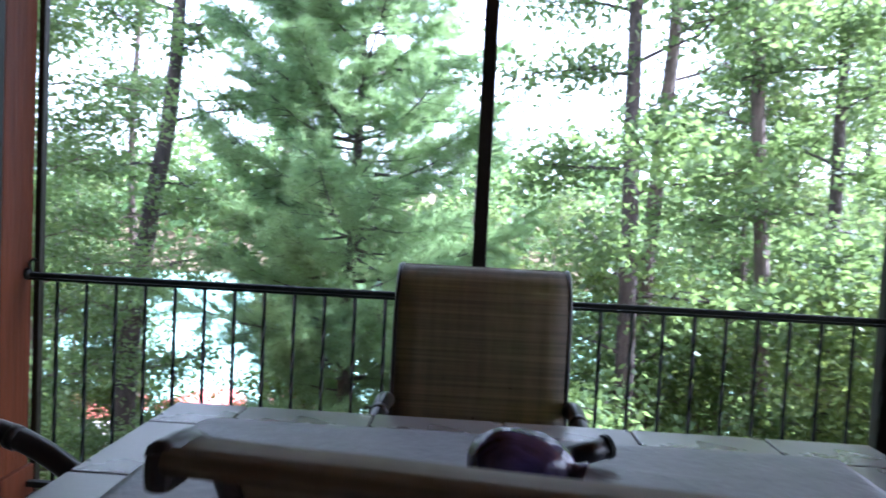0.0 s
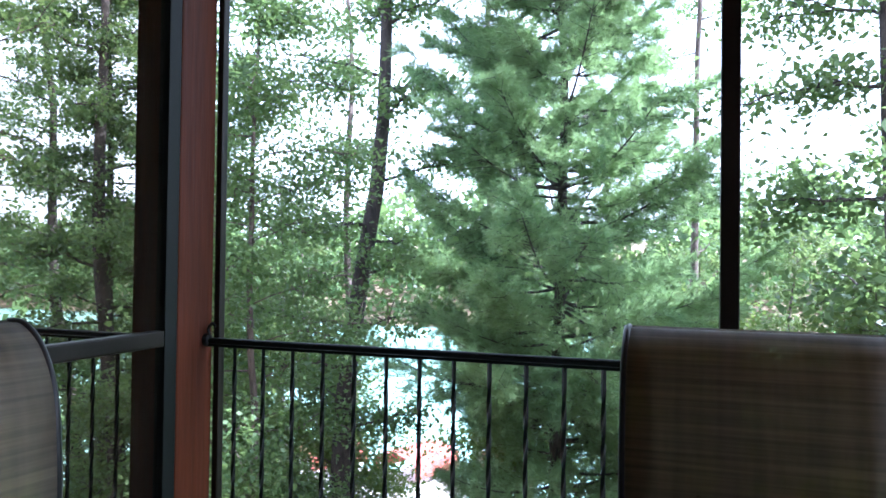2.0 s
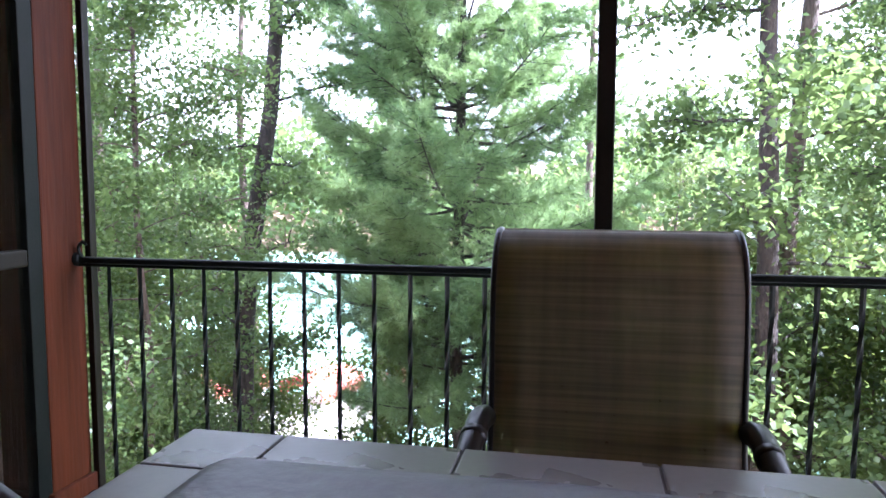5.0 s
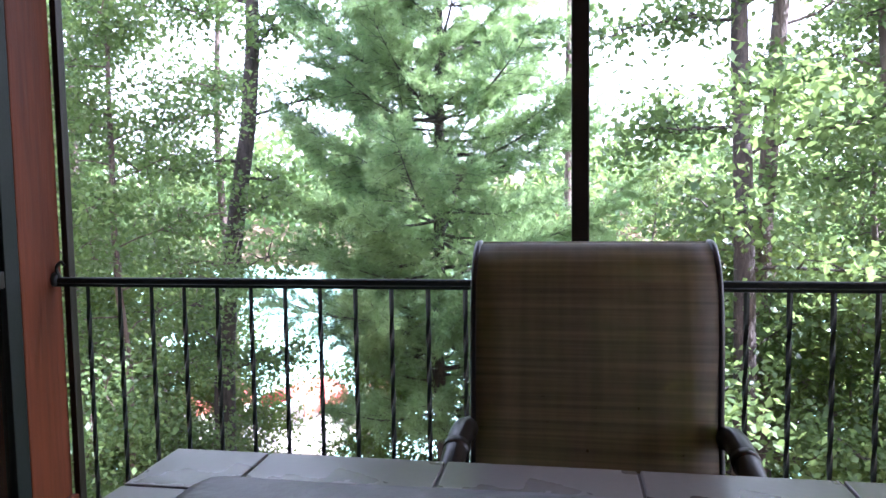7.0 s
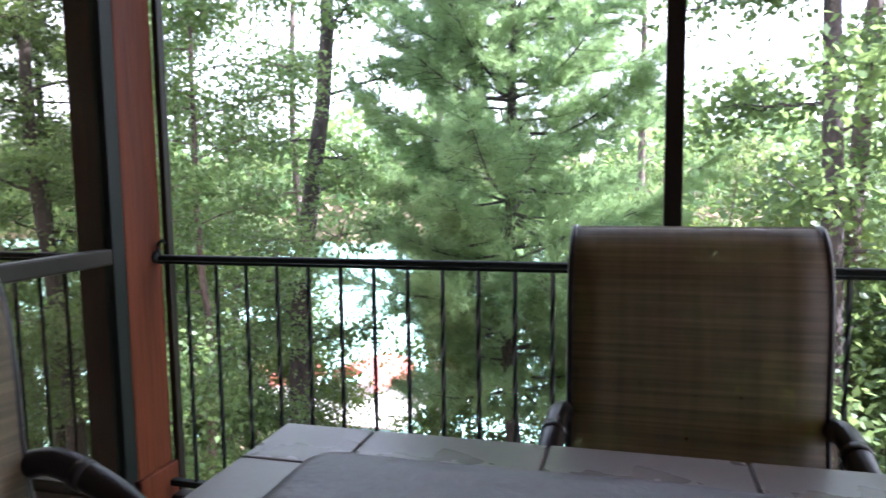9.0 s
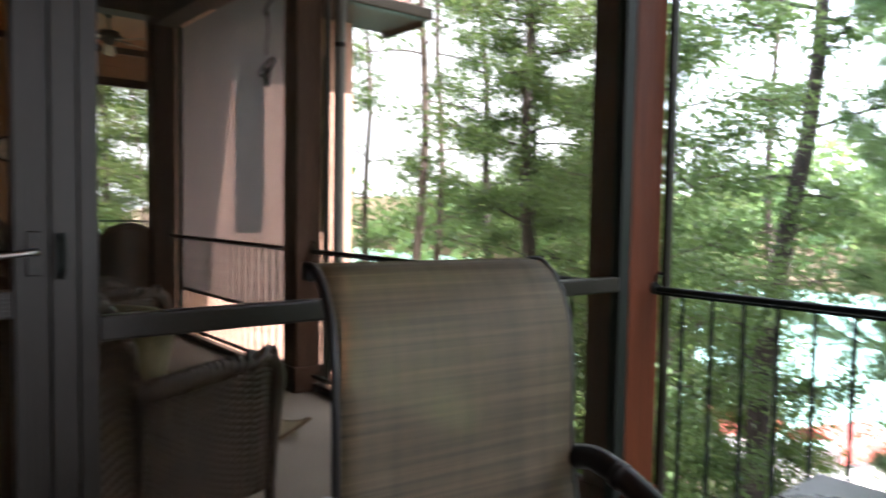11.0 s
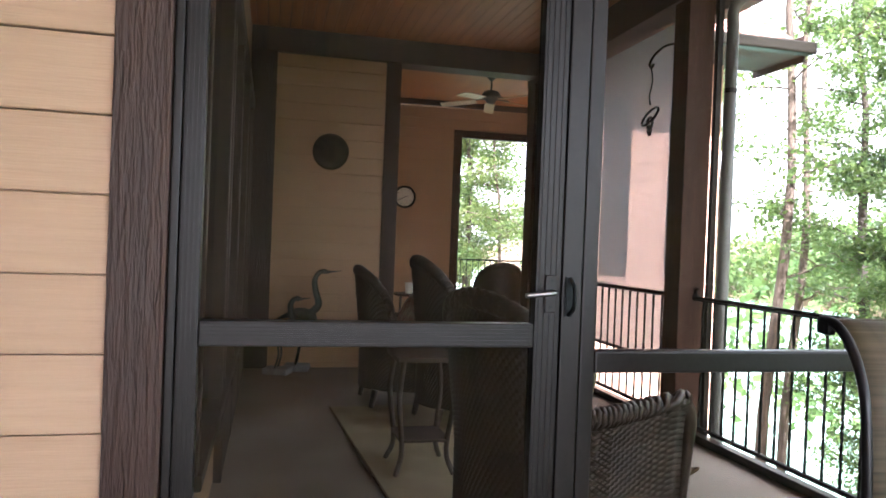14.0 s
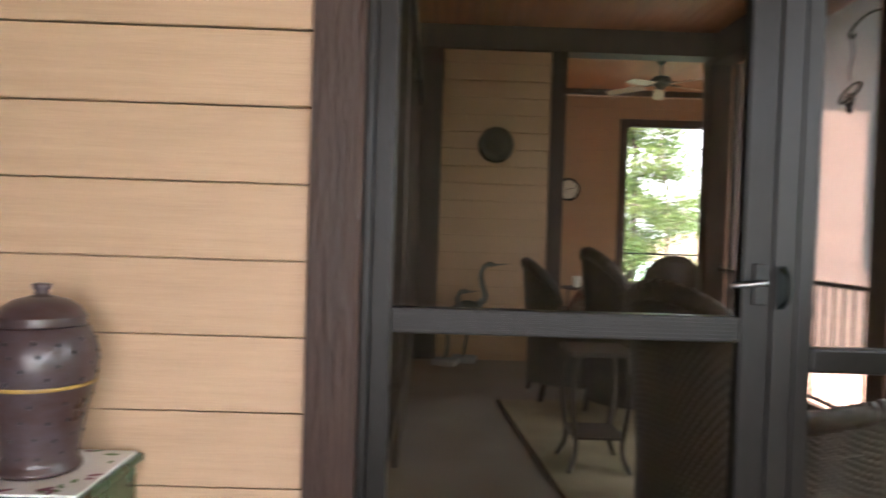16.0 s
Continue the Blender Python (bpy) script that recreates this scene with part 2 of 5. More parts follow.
REDCANVAS = mat("faded_red_canvas", (0.30, 0.050, 0.035), (0.42, 0.10, 0.075), 0.8, 3, 40)
WHITEPAINT = mat("white_gelcoat", (0.72, 0.72, 0.70), (0.80, 0.80, 0.78), 0.4, 3, 40)
DOCKWOOD = mat("grey_dock_wood", (0.32, 0.29, 0.25), (0.48, 0.44, 0.39), 0.85, 3, 30, (1, 8, 1))
SHINGLE = mat("red_brown_shingle", (0.20, 0.085, 0.065), (0.36, 0.19, 0.15), 0.9, 4, 60, island=0.3)
GLASSDARK = glass("window_glass")
WINGSIDING = mat("salmon_wing_siding", (0.46, 0.27, 0.20), (0.58, 0.36, 0.27), 0.65, 2.5, 14, (1, 1.2, 18), 0.25, depth=0.004, island=0.15)
SPOUT = mat("grey_green_metal", (0.11, 0.12, 0.115), (0.16, 0.17, 0.165), 0.5, 3, 40)
# Room walls coloured dark to carry the unlit interior's dimness.
ROOM = mat("room_shade_in_colour", (0.10, 0.09, 0.075), (0.14, 0.125, 0.105), 0.8, 2, 30)
CEILPLAIN = mat("pine_ceiling_plain", (0.33, 0.16, 0.065), (0.48, 0.25, 0.11), 0.5, 2.0, 10, (0.6, 7, 7), 0.12)

LAKE = bpy.data.materials.new("turquoise_lake")
LAKE.use_nodes = True
lb = LAKE.node_tree.nodes["Principled BSDF"]
lb.inputs["Base Color"].default_value = (0.27, 0.46, 0.39, 1)
lb.inputs["Roughness"].default_value = 0.16
lb.inputs["Specular IOR Level"].default_value = 0.5
lw = LAKE.node_tree.nodes.new("ShaderNodeTexNoise")
lw.inputs["Scale"].default_value, lw.inputs["Detail"].default_value = 1.6, 5
lc = LAKE.node_tree.nodes.new("ShaderNodeTexCoord")
LAKE.node_tree.links.new(lc.outputs["Object"], lw.inputs["Vector"])
lp = LAKE.node_tree.nodes.new("ShaderNodeBump")
lp.inputs["Strength"].default_value, lp.inputs["Distance"].default_value = 0.5, 0.15
LAKE.node_tree.links.new(lw.outputs[0], lp.inputs["Height"])
LAKE.node_tree.links.new(lp.outputs[0], lb.inputs["Normal"])


# ---- building helpers ----
def thing(name, at, label="", category="", group="", kind=""):
    """An Empty at a thing's base; its parts are built round it."""
    ob = new(name)
    ob.empty_display_size = 0.1
    ob.location = at
    return tagged(ob, label, category, group, kind)


def mesh_of(name, bm, material, smooth=False):
    me = bpy.data.meshes.new(name)
    bm.to_mesh(me)
    bm.free()
    me.materials.append(material)
    if smooth:
        me.shade_smooth()
    return me


def part(name, bm, material, parent, label="", at=(0, 0, 0), turn=(0, 0, 0), smooth=False):
    me = bm if isinstance(bm, bpy.types.Mesh) else mesh_of(name, bm, material, smooth)
    ob = new(name, me)
    ob.parent = parent
    ob.matrix_basis = pose(*at, *turn)
    return tagged(ob, label)


def structure(name, bm, material, label="", smooth=False):
    return tagged(new(name, mesh_of(name, bm, material, smooth)), label, kind="structure")


def add_box(bm, a, b, bevel=0.0):
    """A box between two corners, its edges eased."""
    r = bmesh.ops.create_cube(bm, size=1)
    for v in r["verts"]:
        v.co = Vector([a[i] + (v.co[i] + 0.5) * (b[i] - a[i]) for i in range(3)])
    if bevel:
        edges = list({e for v in r["verts"] for e in v.link_edges})
        bmesh.ops.bevel(bm, geom=edges, offset=bevel, segments=2, affect="EDGES", profile=0.6)
    return bm


def boxes(*list_of, bevel=0.004):
    bm = bmesh.new()
    for a, b in list_of:
        add_box(bm, a, b, bevel)
    return bm


def box(a, b, bevel=0.004):
    return add_box(bmesh.new(), a, b, bevel)


def add_tube(bm, points, radii, sides=8, caps=True, flat=1.0):
    """A tube along points, with a radius (or one for each point); flat squeezes it upright."""
    pts = [Vector(p) for p in points]
    if not hasattr(radii, "__len__"):
        radii = [radii] * len(pts)
    rings, up = [], None
    for i, p in enumerate(pts):
        d = (pts[min(i + 1, len(pts) - 1)] - pts[max(i - 1, 0)]).normalized()
        if up is None:
            up = d.cross(Vector((0, 0, 1)) if abs(d.z) < 0.9 else Vector((0, 1, 0))).normalized()
        up = (up - d * up.dot(d)).normalized()
        side = d.cross(up)
        rings.append([bm.verts.new(p + radii[i] * (math.cos(k * math.tau / sides) * up + flat * math.sin(k * math.tau / sides) * side)) for k in range(sides)])
    for a, b in zip(rings, rings[1:]):
        for k in range(sides):
            bm.faces.new((a[k], a[(k + 1) % sides], b[(k + 1) % sides], b[k]))
    if caps:
        bm.faces.new(rings[0][::-1])
        bm.faces.new(rings[-1])
    return bm


def tube(points, radii, sides=8, caps=True, flat=1.0):
    return add_tube(bmesh.new(), points, radii, sides, caps, flat)


def smooth_line(points, steps=6):
    """A rounded line through the points (Catmull-Rom)."""
    p = [Vector(q) for q in points]
    p = [2 * p[0] - p[1], *p, 2 * p[-1] - p[-2]]
    out = []
    for i in range(1, len(p) - 2):
        for s in range(steps):
            t = s / steps
            a, b, c, d = p[i - 1:i + 3]
            out.append(0.5 * (2 * b + (c - a) * t + (2 * a - 5 * b + 4 * c - d) * t * t + (3 * b - a - 3 * c + d) * t ** 3))
    return out + [p[-2]]


def lathe(profile, sides=32):
    """A turned body from (radius, height) pairs."""
    bm = bmesh.new()
    rings = [[bm.verts.new((r * math.cos(k * math.tau / sides), r * math.sin(k * math.tau / sides), z)) for k in range(sides)] for r, z in profile]
    for a, b in zip(rings, rings[1:]):
        for k in range(sides):
            bm.faces.new((a[k], a[(k + 1) % sides], b[(k + 1) % sides], b[k]))
    bm.faces.new(rings[0][::-1])
    bm.faces.new(rings[-1])
    return bm


def strip(profile, x0, x1, n=2, thick=0.004):
    """A sheet of a given side profile (y, z), n spans wide, with thickness."""
    bm = bmesh.new()
    rows = [[bm.verts.new((x0 + (x1 - x0) * i / n, y, z)) for i in range(n + 1)] for y, z in profile]
    for a, b in zip(rows, rows[1:]):
        for i in range(n):
            bm.faces.new((a[i], a[i + 1], b[i + 1], b[i]))
    bmesh.ops.recalc_face_normals(bm, faces=bm.faces)
    bmesh.ops.solidify(bm, geom=bm.faces, thickness=thick)
    return bm


def arrays_mesh(name, verts, faces, material, smooth=False):
    """A mesh straight from arrays: verts n x 3, faces m x k."""
    me = bpy.data.meshes.new(name)
    m, k = faces.shape
    me.vertices.add(len(verts))
    me.vertices.foreach_set("co", np.asarray(verts, dtype=np.float32).ravel())
    me.loops.add(m * k)
    me.loops.foreach_set("vertex_index", faces.astype(np.int32).ravel())
    me.polygons.add(m)
    me.polygons.foreach_set("loop_start", np.arange(m, dtype=np.int32) * k)
    me.update(calc_edges=True)
    me.materials.append(material)
    if smooth:
        me.shade_smooth()
    return me


# ---- our porch: floor, posts, front ----
XW, YR, LAP = -1.87, 2.2, 0.157

floor = structure("floor", boxes(((-10.9, -3.0, -0.14), (6.4, 2.34, 0.0))), DECK, "pale grey coated porch deck floor")
structure("fascia", boxes(((-7.3, 2.35, -0.34), (6.4, 2.39, -0.02))), DARKWOOD, "dark brown deck edge board")
for x, y in ((-6.9, 2.15), (-4.5, 2.15), (-1.95, 2.15), (1.45, 2.15)):
    structure("deck_pier", boxes(((x - 0.1, y - 0.1, -6.5), (x + 0.1, y + 0.1, -0.145))), DARKWOOD, "square dark pier under the deck")


def siding_boards(wall, along, at, start, end, z0, z1, facing, first, paint=SIDING, joint=0.0032):
    """Lap boards on a wall; along: 'x' or 'y', at: the wall's plane, facing: +1 or -1, first: a joint's height."""
    k = math.ceil((z0 - first) / LAP) - 1
    meshes = {}
    z = first + k * LAP
    while z < z1:
        a, b = max(z, z0), min(z + LAP, z1)
        key = round(b - a, 3)
        if key not in meshes:
            bm = bmesh.new()
            prof = [(0.002, 0.0), (0.0205, 0.0005), (0.022, 0.003), (0.0165, b - a - joint - 0.001), (0.0155, b - a - joint), (0.004, b - a - joint), (0.002, b - a)]
            n = 6
            rows = [[bm.verts.new((u * (end - start) / n, d, w)) for u in range(n + 1)] for d, w in prof]
            for p, q in zip(rows, rows[1:] + rows[:1]):
                for i in range(n):
                    bm.faces.new((p[i], p[i + 1], q[i + 1], q[i]))
            bm.faces.new([r[0] for r in rows])
            bm.faces.new([r[-1] for r in rows])
            bmesh.ops.recalc_face_normals(bm, faces=bm.faces)
            meshes[key] = mesh_of("board", bm, paint)
        ob = new("board", meshes[key])
        ob.parent = wall
        if along == "x":
            m = pose(start, at, a)
            ob.matrix_basis = m if facing > 0 else pose(end, at, a, 0, 0, 180)
        else:
            ob.matrix_basis = pose(at, start, a, 0, 0, 90) if facing < 0 else pose(at, end, a, 0, 0, -90)
        z += LAP


def post(name, x0, x1, y0, y1, z1, label, paint=REDWOOD):
    p = thing(name, ((x0 + x1) / 2, (y0 + y1) / 2, 0.001), label, "post", "", "structure")
    w, d = (x1 - x0) / 2, (y1 - y0) / 2
    part("shaft", box((-w, -d, 0.0), (w, d, z1), 0.008), paint, p)
    part("base_trim", boxes(((-w - 0.022, -d - 0.022, 0.0), (w + 0.022, -d - 0.002, 0.165)), ((w + 0.002, -d - 0.022, 0.0), (w + 0.022, d, 0.165)),
                            ((-w - 0.022, -d - 0.001, 0.0), (-w - 0.002, d, 0.165)), bevel=0.005), paint, p)
    return p


post("corner_post", -2.06, XW, 2.05, 2.235, 2.8, "square red-stained cedar porch post with a base trim")
post("front_post", 1.40, 1.58, 2.05, 2.235, 2.8, "square red-stained cedar porch post with a base trim")
post("neighbour_post", -4.58, -4.40, 2.08, 2.26, 2.8, "square dark brown cedar post by the railing", BROWNPOST)
post("far_corner_post", -7.25, -7.05, 2.05, 2.25, 2.8, "square dark cedar post at the porch's far corner", BROWNPOST)
structure("header_beam", boxes(((-7.3, 2.06, 2.801), (6.4, 2.26, 3.07))), DARKWOOD, "dark stained header beam over the porch front")

# screen frames outside the rail
for n, (a, b) in enumerate((((XW + 0.002, 2.237, 0), (-1.843, 2.270, 2.8)), ((-0.182, 2.237, 0), (-0.130, 2.285, 2.8)), ((1.34, 2.237, 0), (1.398, 2.285, 2.8)),
                            ((-4.398, 2.262, 0), (-4.362, 2.30, 2.8)), ((-4.66, 2.262, 0), (-4.582, 2.30, 2.8)), ((-7.048, 2.252, 0), (-6.98, 2.29, 2.8)), ((-2.14, 2.237, 0), (-2.062, 2.285, 2.8)))):
    tagged(new("screen_mullion", mesh_of("screen_mullion", box(a, b, 0.005), FRAME)), "upright charcoal aluminium screen frame bar", "frame", "screen bars", "structure")


def twisted_bar(height, half=0.0056, turns=1.6, rings=40):
    bm = bmesh.new()
    rows = []
    for i in range(rings + 1):
        t = i / rings
        a = math.tau * turns * min(max((t - 0.08) / 0.84, 0), 1) + math.pi / 4
        rows.append([bm.verts.new((half * 1.42 * math.cos(a + k * math.pi / 2), half * 1.42 * math.sin(a + k * math.pi / 2), height * t)) for k in range(4)])
    for p, q in zip(rows, rows[1:]):
        for k in range(4):
            bm.faces.new((p[k], p[(k + 1) % 4], q[(k + 1) % 4], q[k]))
    return mesh_of("baluster", bm, IRON)


BAR = twisted_bar(0.79)


def railing(x0, x1, first, y, label, step=0.114):
    r = thing("railing", ((x0 + x1) / 2, y, 0.001), label, "railing", "porch railings")
    c = (x0 + x1) / 2
    part("top_rail", tube([(x0 - c, 0, 0.905), (x0 - c + 0.02, 0, 0.905), (x1 - c - 0.02, 0, 0.905), (x1 - c, 0, 0.905)], 0.0135, 10, flat=0.8), IRON, r, smooth=True)
    part("under_rail", box((x0 - c, -0.008, 0.884), (x1 - c, 0.008, 0.8935), 0.002), IRON, r)
    part("bottom_rail", box((x0 - c, -0.014, 0.085), (x1 - c, 0.014, 0.108), 0.004), IRON, r)
    part("toe_board", box((x0 - c, -0.01, 0.0), (x1 - c, 0.05, 0.05), 0.006), FRAME, r)
    for end, s in ((x0, 1), (x1, -1)):
        part("bracket", lathe([(0.0, -0.006), (0.024, -0.006), (0.024, 0.0), (0.02, 0.008), (0.014, 0.012), (0.0, 0.012)], 16), IRON, r, at=(end - c + s * 0.006, 0, 0.907), turn=(0, 90 * s, 0))
        part("scroll_hook", tube(smooth_line([(end - c + s * 0.02, 0, 0.91), (end - c + s * 0.012, -0.004, 0.945), (end - c + s * 0.03, -0.006, 0.965), (end - c + s * 0.042, -0.004, 0.955)]), 0.006, 6), IRON, r)
    i = 0
    while first + i * step < x1 - 0.03:
        part("baluster", BAR, IRON, r, at=(first + i * step - c, 0, 0.095))
        i += 1
    return r


railing(XW, 1.40, -1.75, YR, "black iron porch railing with twisted balusters")
railing(-4.40, -2.06, -4.31, YR, "black iron railing of the neighbouring screened porch")
railing(-7.05, -4.58, -6.96, YR, "black iron railing at the porch's far half")

spout = thing("downspout", (-4.335, 2.345, -4.8), "grey-green metal downspout beside the porch post", "downspout", "", "structure")
part("pipe", tube([(0, 0, 0), (0, 0, 4.8), (0, 0, 7.42)], 0.037, 14), SPOUT, spout, smooth=True)
part("elbow", tube(smooth_line([(0, 0, 7.40), (0, 0, 7.52), (0.04, 0.04, 7.60), (0.14, 0.13, 7.66), (0.24, 0.20, 7.70), (0.26, 0.22, 7.80)]), 0.037, 14), SPOUT, spout, smooth=True)
for z in (5.3, 7.0):
    part("strap", tube([(0, 0, z), (0, 0, z + 0.03)], 0.0385, 14), FRAME, spout)

# ---- the dividing wall: siding, trim, screen door, fixed screen ----
wall_west = structure("wall_west", boxes(((-2.10, -3.0, 0.001), (-1.902, -0.742, 2.9))), SIDING, "tan lap-sided house wall of the porch")
siding_boards(wall_west, "y", -1.902, -3.0, -0.743, 0.003, 2.9, 1, 1.105)
structure("door_trim", boxes(((-2.10, -0.741, 0.001), (-1.868, -0.632, 2.9)), bevel=0.006), TRIM, "dark brown grained door casing board")
structure("transom_beam", boxes(((-2.06, -0.631, 2.12), (XW, 2.049, 2.9))), DARKWOOD, "dark beam over the screen door and panel")

jamb = thing("door_frame", (-1.90, -0.2, 0.001), "charcoal aluminium screen door frame", "door frame", "", "structure")
part("jamb", boxes(((-0.06, -0.430, 0), (0.025, -0.412, 2.118))), FRAME, jamb)
part("jamb", boxes(((-0.06, 0.414, 0), (0.03, 0.462, 2.118))), FRAME, jamb)
part("head", boxes(((-0.06, -0.411, 2.09), (0.025, 0.413, 2.118))), FRAME, jamb)
part("threshold", boxes(((-0.06, -0.411, 0), (0.025, 0.413, 0.012))), FRAME, jamb)


def ribbed(a, b, axis, ribs, face):
    """A bar with fine flutes along its length on the face towards +x."""
    bm = box(a, b, 0.003)
    if axis == "z":
        w = (b[1] - a[1]) / (2 * ribs + 1)
        for i in range(ribs):
            add_box(bm, (face, a[1] + (2 * i + 1) * w, a[2] + 0.01), (face + 0.0025, a[1] + (2 * i + 2) * w, b[2] - 0.01), 0.0008)
    else:
        w = (b[2] - a[2]) / (2 * ribs + 1)
        for i in range(ribs):
            add_box(bm, (face, a[1] + 0.004, a[2] + (2 * i + 1) * w), (face + 0.0025, b[1] - 0.004, a[2] + (2 * i + 2) * w), 0.0008)
    return bm


door = thing("screen_door", (-1.895, -0.2, 0.014), "closed charcoal aluminium screen door with insect mesh", "door", "", "structure")
part("stile", ribbed((-0.02, -0.410, 0), (0.02, -0.368, 2.07), "z", 4, 0.02), FRAME, door)
part("stile", ribbed((-0.02, 0.352, 0), (0.02, 0.412, 2.07), "z", 4, 0.02), FRAME, door)
part("middle_rail", ribbed((-0.02, -0.367, 0.950), (0.02, 0.351, 1.003), "y", 6, 0.02), FRAME, door)
part("top_rail", box((-0.02, -0.367, 1.99), (0.02, 0.351, 2.07)), FRAME, door)
part("bottom_rail", box((-0.02, -0.367, 0.0), (0.02, 0.351, 0.16)), FRAME, door)
part("insect_mesh", box((-0.006, -0.367, 0.161), (-0.004, 0.351, 0.949), 0), MESH_DOOR, door, "fine dark insect mesh")
part("insect_mesh", box((-0.006, -0.367, 1.004), (-0.004, 0.351, 1.989), 0), MESH_DOOR, door, "fine dark insect mesh")
lever = part("handle_plate", box((0.0235, 0.372, 1.03), (0.031, 0.398, 1.115), 0.003), FRAME, door, "charcoal escutcheon")
part("lever", tube(smooth_line([(0.03, 0.385, 1.077), (0.055, 0.383, 1.077), (0.062, 0.36, 1.075), (0.060, 0.315, 1.070)]), [0.0065] * 13 + [0.0055] * 6, 10), CHROME, lever, "brushed nickel lever", smooth=True)
part("screw", tube([(0.031, 0.385, 1.043), (0.033, 0.385, 1.043)], 0.004, 10), IRON, lever)
part("screw", tube([(0.031, 0.385, 1.103), (0.033, 0.385, 1.103)], 0.004, 10), IRON, lever)
pull = part("strike_plate", box((0.031, 0.420, 1.035), (0.036, 0.440, 1.125), 0.002), IRON, jamb)
part("latch_pull", tube(smooth_line([(0.036, 0.43, 1.040), (0.062, 0.43, 1.06), (0.062, 0.43, 1.10), (0.036, 0.43, 1.12)]), 0.005, 8), IRON, jamb, smooth=True)

panel = thing("screen_panel", (-1.89, 1.15, 0.001), "fixed charcoal screen panel with insect mesh beside the door", "screen panel", "", "structure")
part("stile", box((-0.02, -0.886, 0), (0.02, -0.85, 2.118)), FRAME, panel)
# Blacker IRON colour on this aluminium stile stands in for shade.
part("stile", box((-0.02, 0.84, 0), (0.02, 0.898, 2.118)), IRON, panel)
part("middle_rail", box((-0.02, -0.849, 0.905), (0.02, 0.839, 0.957), 0.006), FRAME, panel)
part("bottom_rail", box((-0.02, -0.849, 0.0), (0.02, 0.839, 0.10)), FRAME, panel)
part("insect_mesh", box((-0.004, -0.849, 0.101), (-0.002, 0.839, 0.904), 0), MESH_DOOR, panel, "fine dark insect mesh")
part("insect_mesh", box((-0.004, -0.849, 0.958), (-0.002, 0.839, 2.118), 0), MESH_DOOR, panel, "fine dark insect mesh")

far_screen = thing("screen_panel", (-5.8, 2.29, 0.001), "insect screen in the far half of the porch front, daylight haze in its colour", "screen panel", "", "structure")
part("insect_mesh", box((-1.18, -0.002, 0.43), (1.14, 0.0, 2.8), 0), MESH_FAR, far_screen, "insect mesh with daylight haze put into its colour")
part("cross_bar", box((-1.18, -0.012, 0.40), (1.14, 0.012, 0.428), 0.003), FRAME, far_screen)

# unseen dark walls behind us and aside to cut light, roof, open right side
structure("wall_south", boxes(((-1.90, -3.15, 0.001), (6.4, -3.001, 2.9))), DARKWOOD, "unseen house wall behind the table, darkened to cut bounced light")
structure("wall_east", boxes(((1.6, -3.0, 0.001), (1.75, -1.2, 2.9))), DARKWOOD, "unseen dark wall added at the porch side to cut light")
# Ceiling and roof run on eastward out of view to keep the sun off.
bm = bmesh.new()
for i in range(46):
    y = -3.0 + i * 0.115
    add_box(bm, (-1.85, y + 0.003, 2.90), (6.5, y + 0.112, 2.92), 0.004)
structure("ceiling", bm, CEILPLAIN, "warm pine plank porch ceiling")
bm = bmesh.new()
for i in range(34):
    y = -0.9 + i * 0.095
    add_box(bm, (-7.2, y + 0.002, 3.075), (-1.90, y + 0.093, 3.095), 0.005)
structure("ceiling_neighbour", bm, CEIL, "orange-stained pine plank ceiling of the neighbouring porch")
structure("roof", boxes(((-7.29, -3.6, 3.10), (6.6, 2.95, 3.22)), ((-7.29, 2.82, 3.02), (6.6, 2.96, 3.099))), DARKWOOD, "dark porch roof slab with fascia, run on unseen to the east to block sun")

# ---- the neighbouring porch ----
wall_house = structure("wall_house", boxes(((-7.2, -0.85, 0.001), (-2.101, -0.665, 0.5)), ((-7.2, -0.85, 2.25), (-2.101, -0.665, 3.07)), ((-7.2, -0.85, 0.5), (-6.6, -0.665, 2.25)),
                       ((-2.5, -0.85, 0.5), (-2.101, -0.665, 2.25))), SIDING, "house wall along the neighbouring porch")
glazing = thing("window_1", (-4.55, -0.66, 0.5), "tall dark-framed sliding windows reflecting the porch", "window", "", "structure")
for i in range(5):
    x = -2.05 + i * 1.0125
    part("window_frame", box((x, -0.05, 0.0), (x + 0.06, 0.05, 1.75), 0.006), DARKWOOD, glazing)
part("window_sill", box((-2.05, -0.07, -0.05), (2.05, 0.06, -0.001), 0.006), DARKWOOD, glazing)
part("window_head", box((-2.05, -0.05, 1.751), (2.05, 0.06, 1.82), 0.006), DARKWOOD, glazing)
for i in range(4):
    x = -1.99 + i * 1.0125
    part("pane", box((x, -0.012, 0.0), (x + 0.95, -0.004, 1.75), 0), GLASSDARK, glazing)
slider = thing("door_2", (-5.24, -0.645, 0.001), "dark-framed sliding glass door of the house", "door", "", "structure")
for x in (-1.32, -0.45, 0.42, 1.25):
    part("stile", box((x, -0.018, 0.0), (x + 0.07, 0.022, 2.2), 0.005), DARKWOOD, slider)
for x in (-1.249, -0.379, 0.491):
    part("bottom_rail", box((x, -0.016, 0.0), (x + 0.758, 0.018, 0.30), 0.004), DARKWOOD, slider)
    part("pane", box((x, -0.006, 0.301), (x + 0.758, 0.0, 2.19), 0), GLASSDARK, slider)
structure("room_back", boxes(((-7.2, -2.4, 0.001), (-2.11, -2.3, 3.07))), ROOM, "room behind the sliding windows, its dimness put into the colour")

